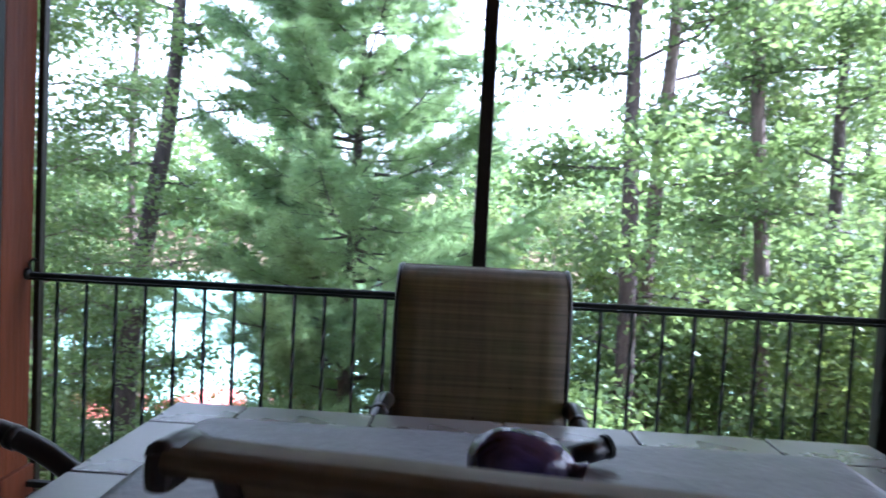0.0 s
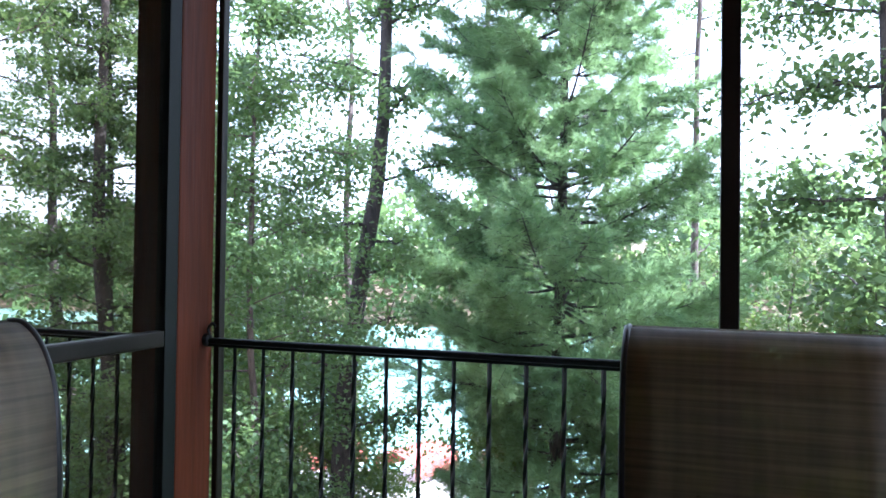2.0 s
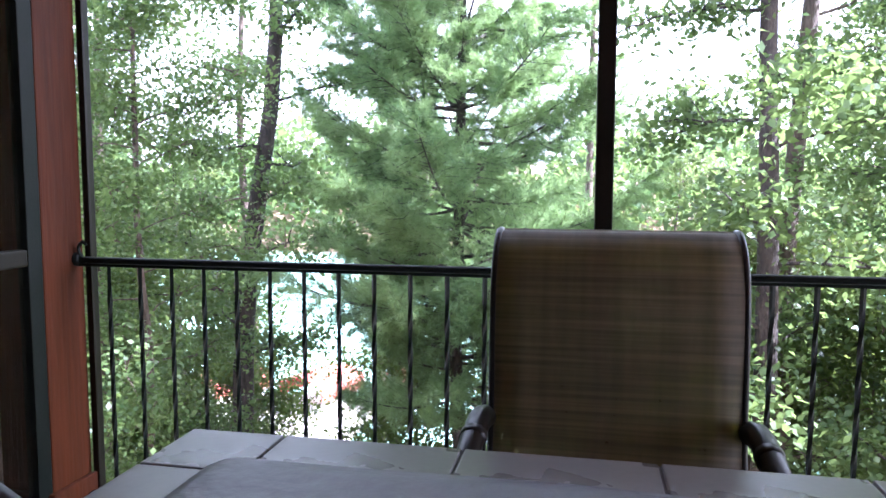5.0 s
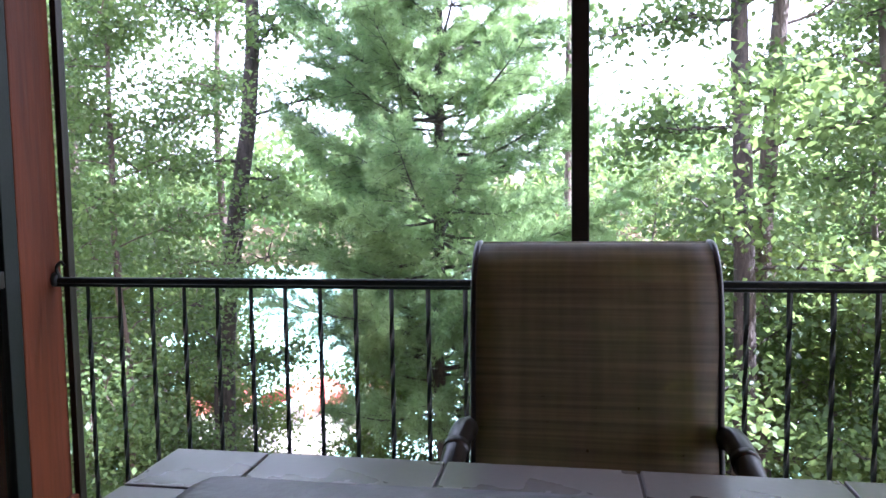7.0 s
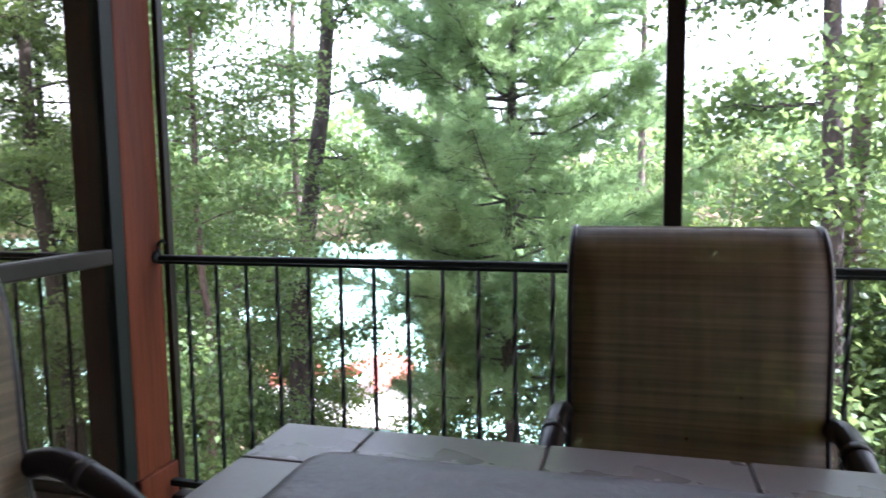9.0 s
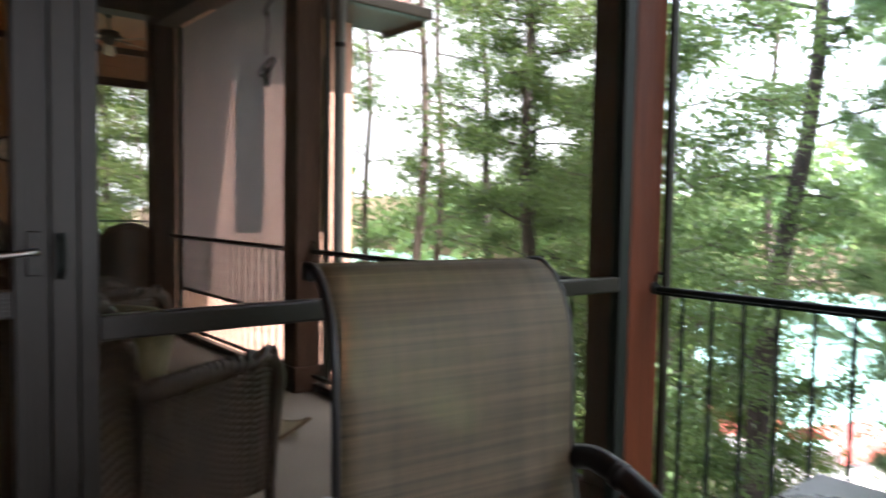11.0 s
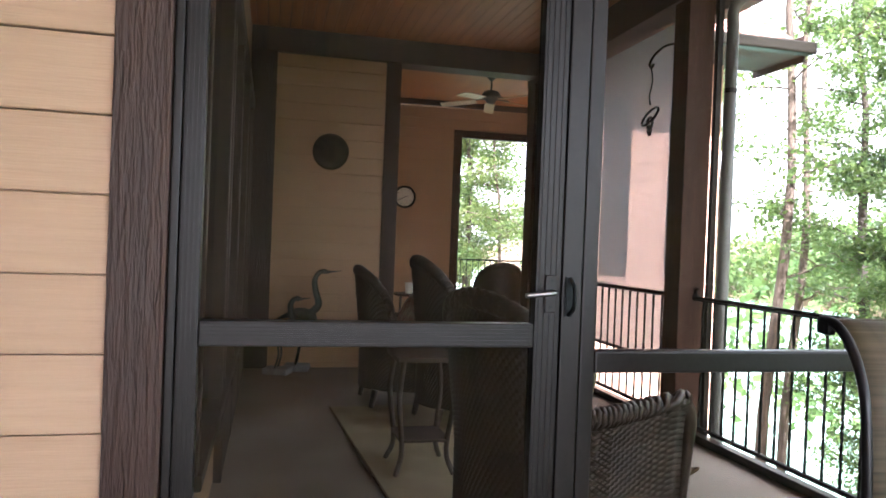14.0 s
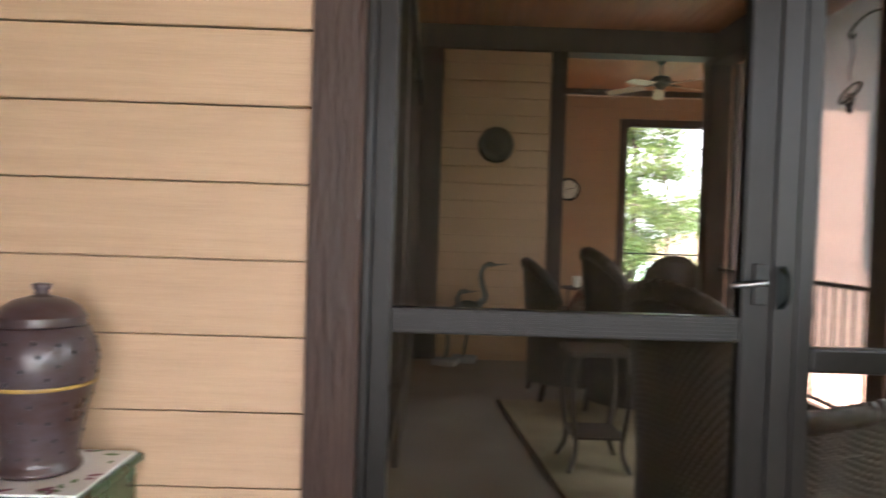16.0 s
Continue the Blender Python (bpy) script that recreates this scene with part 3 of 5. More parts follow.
wall_far = structure("wall_far", boxes(((-7.19, -0.66, 0.001), (-7.015, 0.56, 2.85))), SIDING, "tan lap-sided end wall of the neighbouring porch")
siding_boards(wall_far, "y", -7.015, -0.43, 0.559, 0.003, 2.85, 1, 0.06, joint=0.011)
structure("corner_trim", boxes(((-7.014, -0.66, 0.001), (-6.97, -0.431, 2.85))), TRIM, "dark brown corner board")
structure("end_post", boxes(((-7.16, 0.561, 0.001), (-6.98, 0.70, 2.85))), TRIM, "dark brown square post")
structure("far_header", boxes(((-7.2, -0.66, 2.851), (-6.97, 2.05, 3.07))), DARKWOOD, "dark stained header beam")

# far bay in the wing
# Unseen walls added to stop daylight flooding the bay and the room.
structure("wall_wing_back", boxes(((-11.0, -0.9, 0.001), (-7.2, -0.71, 3.32))), SIDING, "tan wall added out of view to keep light out of the wing's bay")
structure("room_side", boxes(((-7.3, -2.4, 0.001), (-7.201, -0.91, 3.07))), ROOM, "side wall added out of view to keep light out of the room")
wall_end = structure("wall_end", boxes(((-11.0, -0.7, 0.001), (-10.81, 2.24, 3.25)), ((-11.0, 2.24, 2.84), (-10.81, 4.6, 3.25)), ((-11.0, 3.6, 0.001), (-10.81, 4.6, 2.84)), ((-11.0, 2.24, 0.001), (-10.81, 3.6, 0.4))), SIDING, "tan lap-sided gable wall of the wing")
siding_boards(wall_end, "y", -10.81, -0.7, 2.18, 0.003, 3.22, 1, 0.06, joint=0.012)
siding_boards(wall_end, "y", -10.81, 2.18, 3.66, 2.90, 3.22, 1, 0.06)
wf = thing("window_2", (-10.80, 2.92, 0.4), "tall dark-framed window opening to the trees", "window", "", "structure")
part("window_frame", boxes(((-0.06, -0.74, 0), (0.03, -0.62, 2.49))), TRIM, wf)
part("window_frame", boxes(((-0.06, 0.62, 0), (0.03, 0.74, 2.49))), TRIM, wf)
part("window_frame", boxes(((-0.06, -0.619, 2.38), (0.03, 0.619, 2.49))), TRIM, wf)
structure("far_ceiling_trim", boxes(((-10.79, -0.6, 3.22), (-10.74, 4.5, 3.30))), DARKWOOD, "dark ceiling trim")
bm = bmesh.new()
for i in range(40):
    x = -10.8 + i * 0.095
    add_box(bm, (x + 0.002, -0.7, 3.30), (x + 0.093, 4.5, 3.32), 0.005)
structure("ceiling_wing", bm, CEIL, "orange-stained pine plank ceiling of the wing")

WINDOWS = ((2.88, 3.27), (3.64, 4.03))
wing = structure("wall_wing", boxes(((-7.45, 2.30, -4.1), (-7.30, 2.88, 3.25)), ((-7.45, 3.27, -4.1), (-7.30, 3.64, 3.25)), ((-7.45, 4.03, -4.1), (-7.30, 4.28, 3.25)),
                                    *[((-7.45, a, -4.1), (-7.30, b, 0.85)) for a, b in WINDOWS], *[((-7.45, a, 2.88), (-7.30, b, 3.25)) for a, b in WINDOWS]), SIDING, "sunlit tan lap-sided wall of the house's wing")
for a, b in ((2.30, 2.879), (3.271, 3.639), (4.031, 4.16)):
    siding_boards(wing, "y", -7.30, a, b, -1.5, 3.2, 1, 0.06, WINGSIDING)
for n, (a, b) in enumerate(WINDOWS):
    siding_boards(wing, "y", -7.30, a, b, -1.5, 0.84, 1, 0.06, WINGSIDING)
    ww = thing("window_" + str(3 + n), (-7.30, (a + b) / 2, 0.85), "tall narrow window in the wing reflecting trees", "window", "", "structure")
    h = (b - a) / 2
    part("window_frame", boxes(((-0.05, -h, 0), (0.024, -h + 0.035, 2.03)), ((-0.05, h - 0.035, 0), (0.024, h, 2.03)), ((-0.05, -h + 0.036, 1.98), (0.024, h - 0.036, 2.03)), ((-0.05, -h + 0.036, 0), (0.024, h - 0.036, 0.05))), WINGSIDING, ww)
    part("pane", box((-0.03, -h + 0.036, 0.051), (-0.022, h - 0.036, 1.979), 0), GLASSDARK, ww)
structure("wing_corner_board", boxes(((-7.46, 4.16, -4.1), (-7.275, 4.30, 3.25))), WINGSIDING, "tan corner board of the wing")
structure("wall_wing_front", boxes(((-11.0, 4.31, -4.1), (-7.46, 4.40, 3.25))), SIDING, "front wall of the wing")

roof = thing("wing_roof", (-8.6, 2.22, 3.3), "red-brown shingled roof of the wing with a dark gutter eave", "roof", "", "structure")
part("roof_slab", strip([(-0.9, 2.22), (1.95, 0.02)], -2.6, 2.45, 1, 0.05), DARKWOOD, roof, turn=(0, 0, -90))
part("gutter", box((1.96, -2.5, -0.07), (2.09, 2.62, 0.05), 0.02), FRAME, roof, "dark gutter")
part("soffit", box((1.2, -2.4, -0.06), (1.95, 2.56, -0.03), 0.004), DARKWOOD, roof)
part("fascia", box((1.15, 2.57, -0.12), (1.95, 2.6, 0.15), 0.004), DARKWOOD, roof)
shingle = mesh_of("shingle", box((-0.075, -0.1, 0), (0.075, 0.1, 0.012), 0.003), SHINGLE)
rnd = random.Random(4)
for r in range(9):
    for c in range(16):
        y = 2.3 - 0.157 * c + (0.07 if r % 2 else 0)
        s = part("shingle", shingle, SHINGLE, roof, at=(1.9 - 0.15 * r, y, 0.078 + 0.1155 * r))
        s.matrix_basis = Matrix.Translation((1.9 - 0.15 * r, y, 0.082 + 0.1155 * r)) @ Euler((0, radians(35.5 + rnd.uniform(-1.5, 1.5)), 0)).to_matrix().to_4x4() @ Matrix.Rotation(radians(90), 4, "Z")

# railing beyond the far window
balcony_rail = railing(-1.7, 1.7, -1.62, 0, "black iron railing of the wing's balcony")
balcony_rail.matrix_basis = pose(-12.9, 2.6, 0.001, 0, 0, 90)
tagged(new("balcony", mesh_of("balcony", boxes(((-13.3, 0.5, -0.14), (-11.01, 4.0, 0.0))), DECK)), "grey balcony deck of the wing", kind="structure")


# ---- the table and the sling chairs ----
TX0, TX1, TY0, TY1, TZ = -0.86, 0.74, 0.47, 1.20, 0.74
table = thing("patio_table", ((TX0 + TX1) / 2, (TY0 + TY1) / 2, 0.001), "patio table with grey ceramic tile top and dark frame", "table")
hx, hy = (TX1 - TX0) / 2, (TY1 - TY0) / 2
part("frame", box((-hx, -hy, TZ - 0.045), (hx, hy, TZ - 0.012), 0.008), CHAIRTUBE, table)
part("grout_bed", box((-hx + 0.004, -hy + 0.004, TZ - 0.0115), (hx - 0.004, hy - 0.004, TZ - 0.004), 0.001), GROUT, table)
xs = [TX0, -0.69, -0.39, -0.09, 0.20, 0.50, TX1]
ys = [TY0, 0.74, 1.04, TY1]
tiles = {}
for i in range(6):
    for j in range(3):
        w, d = xs[i + 1] - xs[i] - 0.005, ys[j + 1] - ys[j] - 0.005
        key = (round(w, 3), round(d, 3))
        if key not in tiles:
            tiles[key] = mesh_of("tile", box((0, 0, 0), (w, d, 0.009), 0.003), TILE)
        part("tile", tiles[key], TILE, table, at=(xs[i] + 0.0025 - (TX0 + TX1) / 2, ys[j] + 0.0025 - (TY0 + TY1) / 2, TZ - 0.009))
for sx in (-1, 1):
    for sy in (-1, 1):
        part("leg", tube([(sx * (hx - 0.07), sy * (hy - 0.07), TZ - 0.045), (sx * (hx - 0.06), sy * (hy - 0.06), 0.0)], 0.022, 10), CHAIRTUBE, table)

# slate-coloured cloth with a rounded corner, lying rumpled on the tiles
bm = bmesh.new()
nx, ny = 90, 44
cx0, cx1, cy0, cy1 = -0.745, 0.60, 0.49, 1.088
grid = {}
for i in range(nx + 1):
    for j in range(ny + 1):
        u, v = i / nx, j / ny
        x, y = cx0 + (cx1 - cx0) * u, cy0 + (cy1 - cy0) * v
        y -= 0.02 * u * v + 0.004 * math.sin(u * 14) * v
        d = min(u * (cx1 - cx0), (1 - u) * (cx1 - cx0), (1 - v) * (cy1 - cy0))
        if u * (cx1 - cx0) < 0.05 and (1 - v) * (cy1 - cy0) < 0.05:
            e = Vector((0.05 - u * (cx1 - cx0), 0.05 - (1 - v) * (cy1 - cy0)))
            if e.length > 0.05:
                x += (e.x - e.x * 0.05 / e.length)
                y -= (e.y - e.y * 0.05 / e.length)
        z = 0.003 + 0.004 * min(d / 0.03, 1) + 0.0045 * max(0.0, noise.noise((x * 5, y * 9, 0.3))) + 0.006 * max(0.0, noise.noise((x * 2.2, y * 14, 4.0)) - 0.1)
        grid[i, j] = bm.verts.new((x + 0.07, y - 0.76, z))
for i in range(nx):
    for j in range(ny):
        bm.faces.new((grid[i, j], grid[i + 1, j], grid[i + 1, j + 1], grid[i, j + 1]))
bmesh.ops.recalc_face_normals(bm, faces=bm.faces)
bmesh.ops.solidify(bm, geom=bm.faces, thickness=0.002)
cloth = tagged(new("tablecloth", mesh_of("tablecloth", bm, CLOTH, True)), "slate-grey rumpled vinyl cloth on the tiled table", "tablecloth")
cloth.location = (-0.07, 0.76, TZ + 0.001)

SIDE = smooth_line([(0, -0.385, 1.062), (0, -0.345, 1.058), (0, -0.300, 1.020), (0, -0.268, 0.95), (0, -0.256, 0.84), (0, -0.250, 0.70), (0, -0.222, 0.58), (0, -0.15, 0.47), (0, -0.04, 0.425), (0, 0.14, 0.435), (0, 0.26, 0.445), (0, 0.31, 0.41)], 5)


def sling_chair(label):
    c = thing("sling_chair", (0, 0, 0), label, "chair", "chairs round the table")
    w = 0.235
    part("sling", strip([(p.y, p.z) for p in SIDE], -w - 0.004, w + 0.004, 8, 0.003), SLING, c, "woven tan and brown striped sling", smooth=True)
    for s in (-1, 1):
        part("side_rail", tube([(s * (w + 0.004), p.y - 0.007, p.z - 0.002) for p in SIDE], 0.0085, 10), CHAIRTUBE, c, smooth=True)
        part("end_cap", box((s * (w + 0.004) - 0.0085, -0.396, 1.036), (s * (w + 0.004) + 0.0085, -0.362, 1.062), 0.007), CHAIRTUBE, c, "rounded black rail end")
        part("arm", tube(smooth_line([(s * 0.252, -0.262, 0.690), (s * 0.257, -0.20, 0.700), (s * 0.262, -0.10, 0.672), (s * 0.264, 0.0, 0.618), (s * 0.264, 0.05, 0.565), (s * 0.262, 0.075, 0.49), (s * 0.258, 0.11, 0.40)]), 0.0235, 12), CHAIRTUBE, c, "curved dark bronze armrest", smooth=True)
        part("front_leg", tube(smooth_line([(s * 0.258, 0.10, 0.42), (s * 0.262, 0.20, 0.2), (s * 0.268, 0.27, 0.0)]), 0.014, 10), CHAIRTUBE, c, smooth=True)
        part("back_leg", tube(smooth_line([(s * 0.258, -0.20, 0.50), (s * 0.262, -0.27, 0.25), (s * 0.27, -0.33, 0.0)]), 0.014, 10), CHAIRTUBE, c, smooth=True)
        part("arm_collar", tube([(s * 0.2595, -0.155, 0.689), (s * 0.2605, -0.135, 0.683)], 0.0262, 12), CHAIRTUBE, c, smooth=True)
    part("top_bar", tube([(-w, -0.388, 1.056), (w, -0.388, 1.056)], 0.009, 8), SLING, c)
    part("seat_bar", tube([(-w, 0.30, 0.405), (w, 0.30, 0.405)], 0.010, 8), CHAIRTUBE, c)
    part("brace", tube([(-0.26, -0.27, 0.25), (0.26, -0.27, 0.25)], 0.010, 8), CHAIRTUBE, c)
    return c


first = sling_chair("tan striped sling chair drawn up before the railing")
second = copy_thing(first, pose(-1.01, 0.715, 0.001, 0, 0, -97) @ Matrix.Diagonal((1.03, 1, 1.02, 1)))
tagged(second, "tan striped sling chair with dark tube frame at the table's end")
third = copy_thing(first, pose(-0.074, 0.327, 0.001, 0, 0, -8))
tagged(third, "tan striped sling chair with its back to the house")
first.matrix_basis = pose(-0.145, 1.255, 0.001, 0, 0, 180)

# glossy dark pouch and a short tube on the cloth
pouch = thing("pouch", (-0.10, 0.83, TZ + 0.012), "glossy violet-black plastic pouch lying on the table", "pouch")
bm = bmesh.new()
bmesh.ops.create_uvsphere(bm, u_segments=40, v_segments=20, radius=1)
for v in bm.verts:
    a = math.atan2(v.co.y, v.co.x)
    pleat = 1 + 0.05 * math.sin(a * 17) * max(0.0, v.co.x) + 0.06 * noise.noise(v.co * 2.5)
    v.co = Vector((v.co.x * 0.074 * pleat + (0.05 if v.co.x > 0.4 else 0) * max(0, v.co.x), v.co.y * 0.055 * pleat, max(v.co.z, -0.25) * 0.067 * pleat + 0.018))
part("bag", bm, GLOSSBLACK, pouch, smooth=True)
part("gathered_neck", tube(smooth_line([(0.085, -0.005, 0.03), (0.11, -0.01, 0.02), (0.135, -0.015, 0.012)]), [0.03, 0.03, 0.027, 0.024, 0.02, 0.018, 0.016, 0.016, 0.017, 0.019, 0.022, 0.024, 0.025], 18), GLOSSBLACK, pouch)
can = thing("tube", (0.06, 0.90, TZ + 0.012), "short dark tube lying on the table", "tube")
part("barrel", tube([(-0.035, -0.012, 0.02), (0.035, 0.02, 0.034)], 0.021, 18), CHAIRTUBE, can, smooth=True)
part("rim", tube([(0.03, 0.0177, 0.033), (0.038, 0.0214, 0.0346)], 0.0235, 18), IRON, can)

# ---- jar on a ceramic garden stool ----
stool = thing("garden_stool", (-1.735, -1.195, 0.001), "dark green ceramic stand with a flower-painted white top", "stool")
part("body", boxes(((-0.125, -0.125, 0.0), (0.125, 0.125, 0.69)), bevel=0.012), GREENCERAMIC, stool)
for s in (-1, 1):
    part("fretwork", boxes(*[((s * 0.1255 if s > 0 else -0.131, -0.10 + 0.05 * i, 0.10 + 0.11 * k), (0.131 if s > 0 else -0.1255, -0.065 + 0.05 * i, 0.17 + 0.11 * k)) for i in range(4) for k in range(5)], bevel=0.004), GREENCERAMIC, stool)
    part("fretwork", boxes(*[((-0.10 + 0.05 * i, 0.1255 if s > 0 else -0.131, 0.10 + 0.11 * k), (-0.065 + 0.05 * i, 0.131 if s > 0 else -0.1255, 0.17 + 0.11 * k)) for i in range(4) for k in range(5)], bevel=0.004), GREENCERAMIC, stool)
part("rim", box((-0.135, -0.135, 0.6905), (0.135, 0.135, 0.706), 0.004), GREENCERAMIC, stool)
top = part("top_tile", box((-0.124, -0.124, 0.7063), (0.124, 0.124, 0.712), 0.002), WHITECERAMIC, stool, "white glazed top")
rnd = random.Random(11)
for k in range(26):
    a, r = rnd.uniform(0, math.tau), rnd.uniform(0.085, 0.118)
    x, y = max(-0.112, min(0.112, r * 1.25 * math.cos(a))), max(-0.112, min(0.112, r * 1.25 * math.sin(a)))
    bm = bmesh.new()
    bmesh.ops.create_circle(bm, cap_ends=True, segments=7, radius=rnd.uniform(0.005, 0.010))
    bmesh.ops.scale(bm, vec=(1.6, 0.7, 1), verts=bm.verts)
    part("painted_sprig", bm, PETAL if k % 3 == 0 else SPRIG, top, at=(x, y, 0.7125 + 0.0001 * k), turn=(0, 0, rnd.uniform(0, 180)))

jar = thing("ginger_jar", (-1.735, -1.20, 0.7155), "tall lidded jar in brown and blue glaze with dots", "jar")
jar.scale = (0.87, 0.87, 0.875)
body = part("jar_body", lathe([(0.0, 0.0), (0.081, 0.0), (0.084, 0.004), (0.083, 0.010), (0.077, 0.018), (0.0755, 0.032), (0.082, 0.075), (0.094, 0.13), (0.106, 0.178), (0.1115, 0.21), (0.113, 0.233), (0.111, 0.252), (0.104, 0.276), (0.094, 0.296), (0.089, 0.303), (0.0, 0.3035)], 48), GLAZE, jar, smooth=True)
part("gold_band", lathe([(0.105, 0.180), (0.1085, 0.181), (0.1097, 0.1845), (0.1093, 0.188), (0.106, 0.189)], 48), GOLD, jar, "worn gold band")
lid = part("lid", lathe([(0.0, 0.304), (0.086, 0.304), (0.0895, 0.307), (0.0865, 0.3105), (0.0895, 0.314), (0.0865, 0.3175), (0.089, 0.321), (0.085, 0.326), (0.074, 0.342), (0.055, 0.355), (0.030, 0.362), (0.016, 0.366), (0.014, 0.374), (0.0185, 0.380), (0.019, 0.388), (0.0155, 0.390), (0.0, 0.390)], 48), GLAZE, jar, "domed lid with ringed rim and knob", smooth=True)
bm0 = bmesh.new()
bmesh.ops.create_uvsphere(bm0, u_segments=10, v_segments=6, radius=0.0052)
dot = mesh_of("dot", bm0, GLAZEDOT, True)
for ring, (z, r) in enumerate(((0.042, 0.0767), (0.078, 0.0825), (0.115, 0.0905), (0.150, 0.099), (0.202, 0.1105), (0.228, 0.1128), (0.252, 0.111), (0.276, 0.104))):
    for k in range(11):
        a = math.tau * (k + 0.5 * (ring % 2)) / 11 + 0.12 * math.sin(k * 5.1 + ring)
        part("dot", dot, GLAZEDOT, jar, at=((r - 0.0020) * math.cos(a), (r - 0.0020) * math.sin(a), z + 0.004 * math.sin(k * 3.7 + ring)))

# ---- things in the neighbouring porch ----
rug = thing("rug", (-4.2, 0.93, 0.001), "beige sisal rug with brown binding and a curled corner", "rug")
bm = bmesh.new()
n = 40
for_rows = [[bm.verts.new((-0.95 + 1.9 * i / n, -0.8 + 1.6 * j / n, 0.008 + 0.06 * max(0.0, (i / n + j / n) - 1.82) ** 2 * 40)) for i in range(n + 1)] for j in range(n + 1)]
for a, b in zip(for_rows, for_rows[1:]):
    for i in range(n):
        bm.faces.new((a[i], a[i + 1], b[i + 1], b[i]))
bmesh.ops.recalc_face_normals(bm, faces=bm.faces)
bmesh.ops.solidify(bm, geom=bm.faces, thickness=0.007)
part("weave", bm, RUG, rug)
edge = [(-0.95 + 1.9 * i / n, 0.8) for i in range(n + 1)]
part("binding", tube([(x, 0.8, 0.009 + 0.06 * max(0.0, ((x + 0.95) / 1.9 + 1) - 1.82) ** 2 * 40) for x, _ in edge], 0.009, 6), RUGEDGE, rug)
part("binding", tube([(0.95, -0.8 + 1.6 * j / n, 0.009 + 0.06 * max(0.0, (j / n + 1) - 1.82) ** 2 * 40) for j in range(n + 1)], 0.009, 6), RUGEDGE, rug)
part("binding", tube([(x, -0.8, 0.009) for x, _ in edge], 0.009, 6), RUGEDGE, rug)
rug.matrix_basis = pose(-4.49, 0.87, 0.001, 0, 0, 4)


def woven(path, height, base, bumps=0.006, rows=84, thick=0.02):
    """A woven shell along a plan path, each point with its own height; strands pass over and under."""
    bm = bmesh.new()
    k = len(path)
    cols = []
    for i, (x, y) in enumerate(path):
        ax, ay = path[max(i - 1, 0)]
        bx, by = path[min(i + 1, k - 1)]
        t = Vector((bx - ax, by - ay)).normalized()
        nrm = Vector((t.y, -t.x))
        col = []
        for j in range(rows + 1):
            v = j / rows
            z = base + (height[i] - base) * v
            o = bumps * (0, 1, 0, -1)[i % 4] * (1, 0.4, -1, -0.4)[j % 4]
            lean = -0.10 * max(0, z - 0.45) * (1 if y < -0.1 else 0.2)
            flare = 1 + 0.30 * max(0, z - 0.50) - 0.10 * max(0, 0.5 - z)
            col.append(bm.verts.new((x * flare + nrm.x * o, y + nrm.y * o + lean, z)))
        cols.append(col)
    for a, b in zip(cols, cols[1:]):
        for j in range(rows):
            bm.faces.new((a[j], b[j], b[j + 1], a[j + 1]))
    bmesh.ops.recalc_face_normals(bm, faces=bm.faces)
    bmesh.ops.solidify(bm, geom=bm.faces, thickness=thick)
    return bm


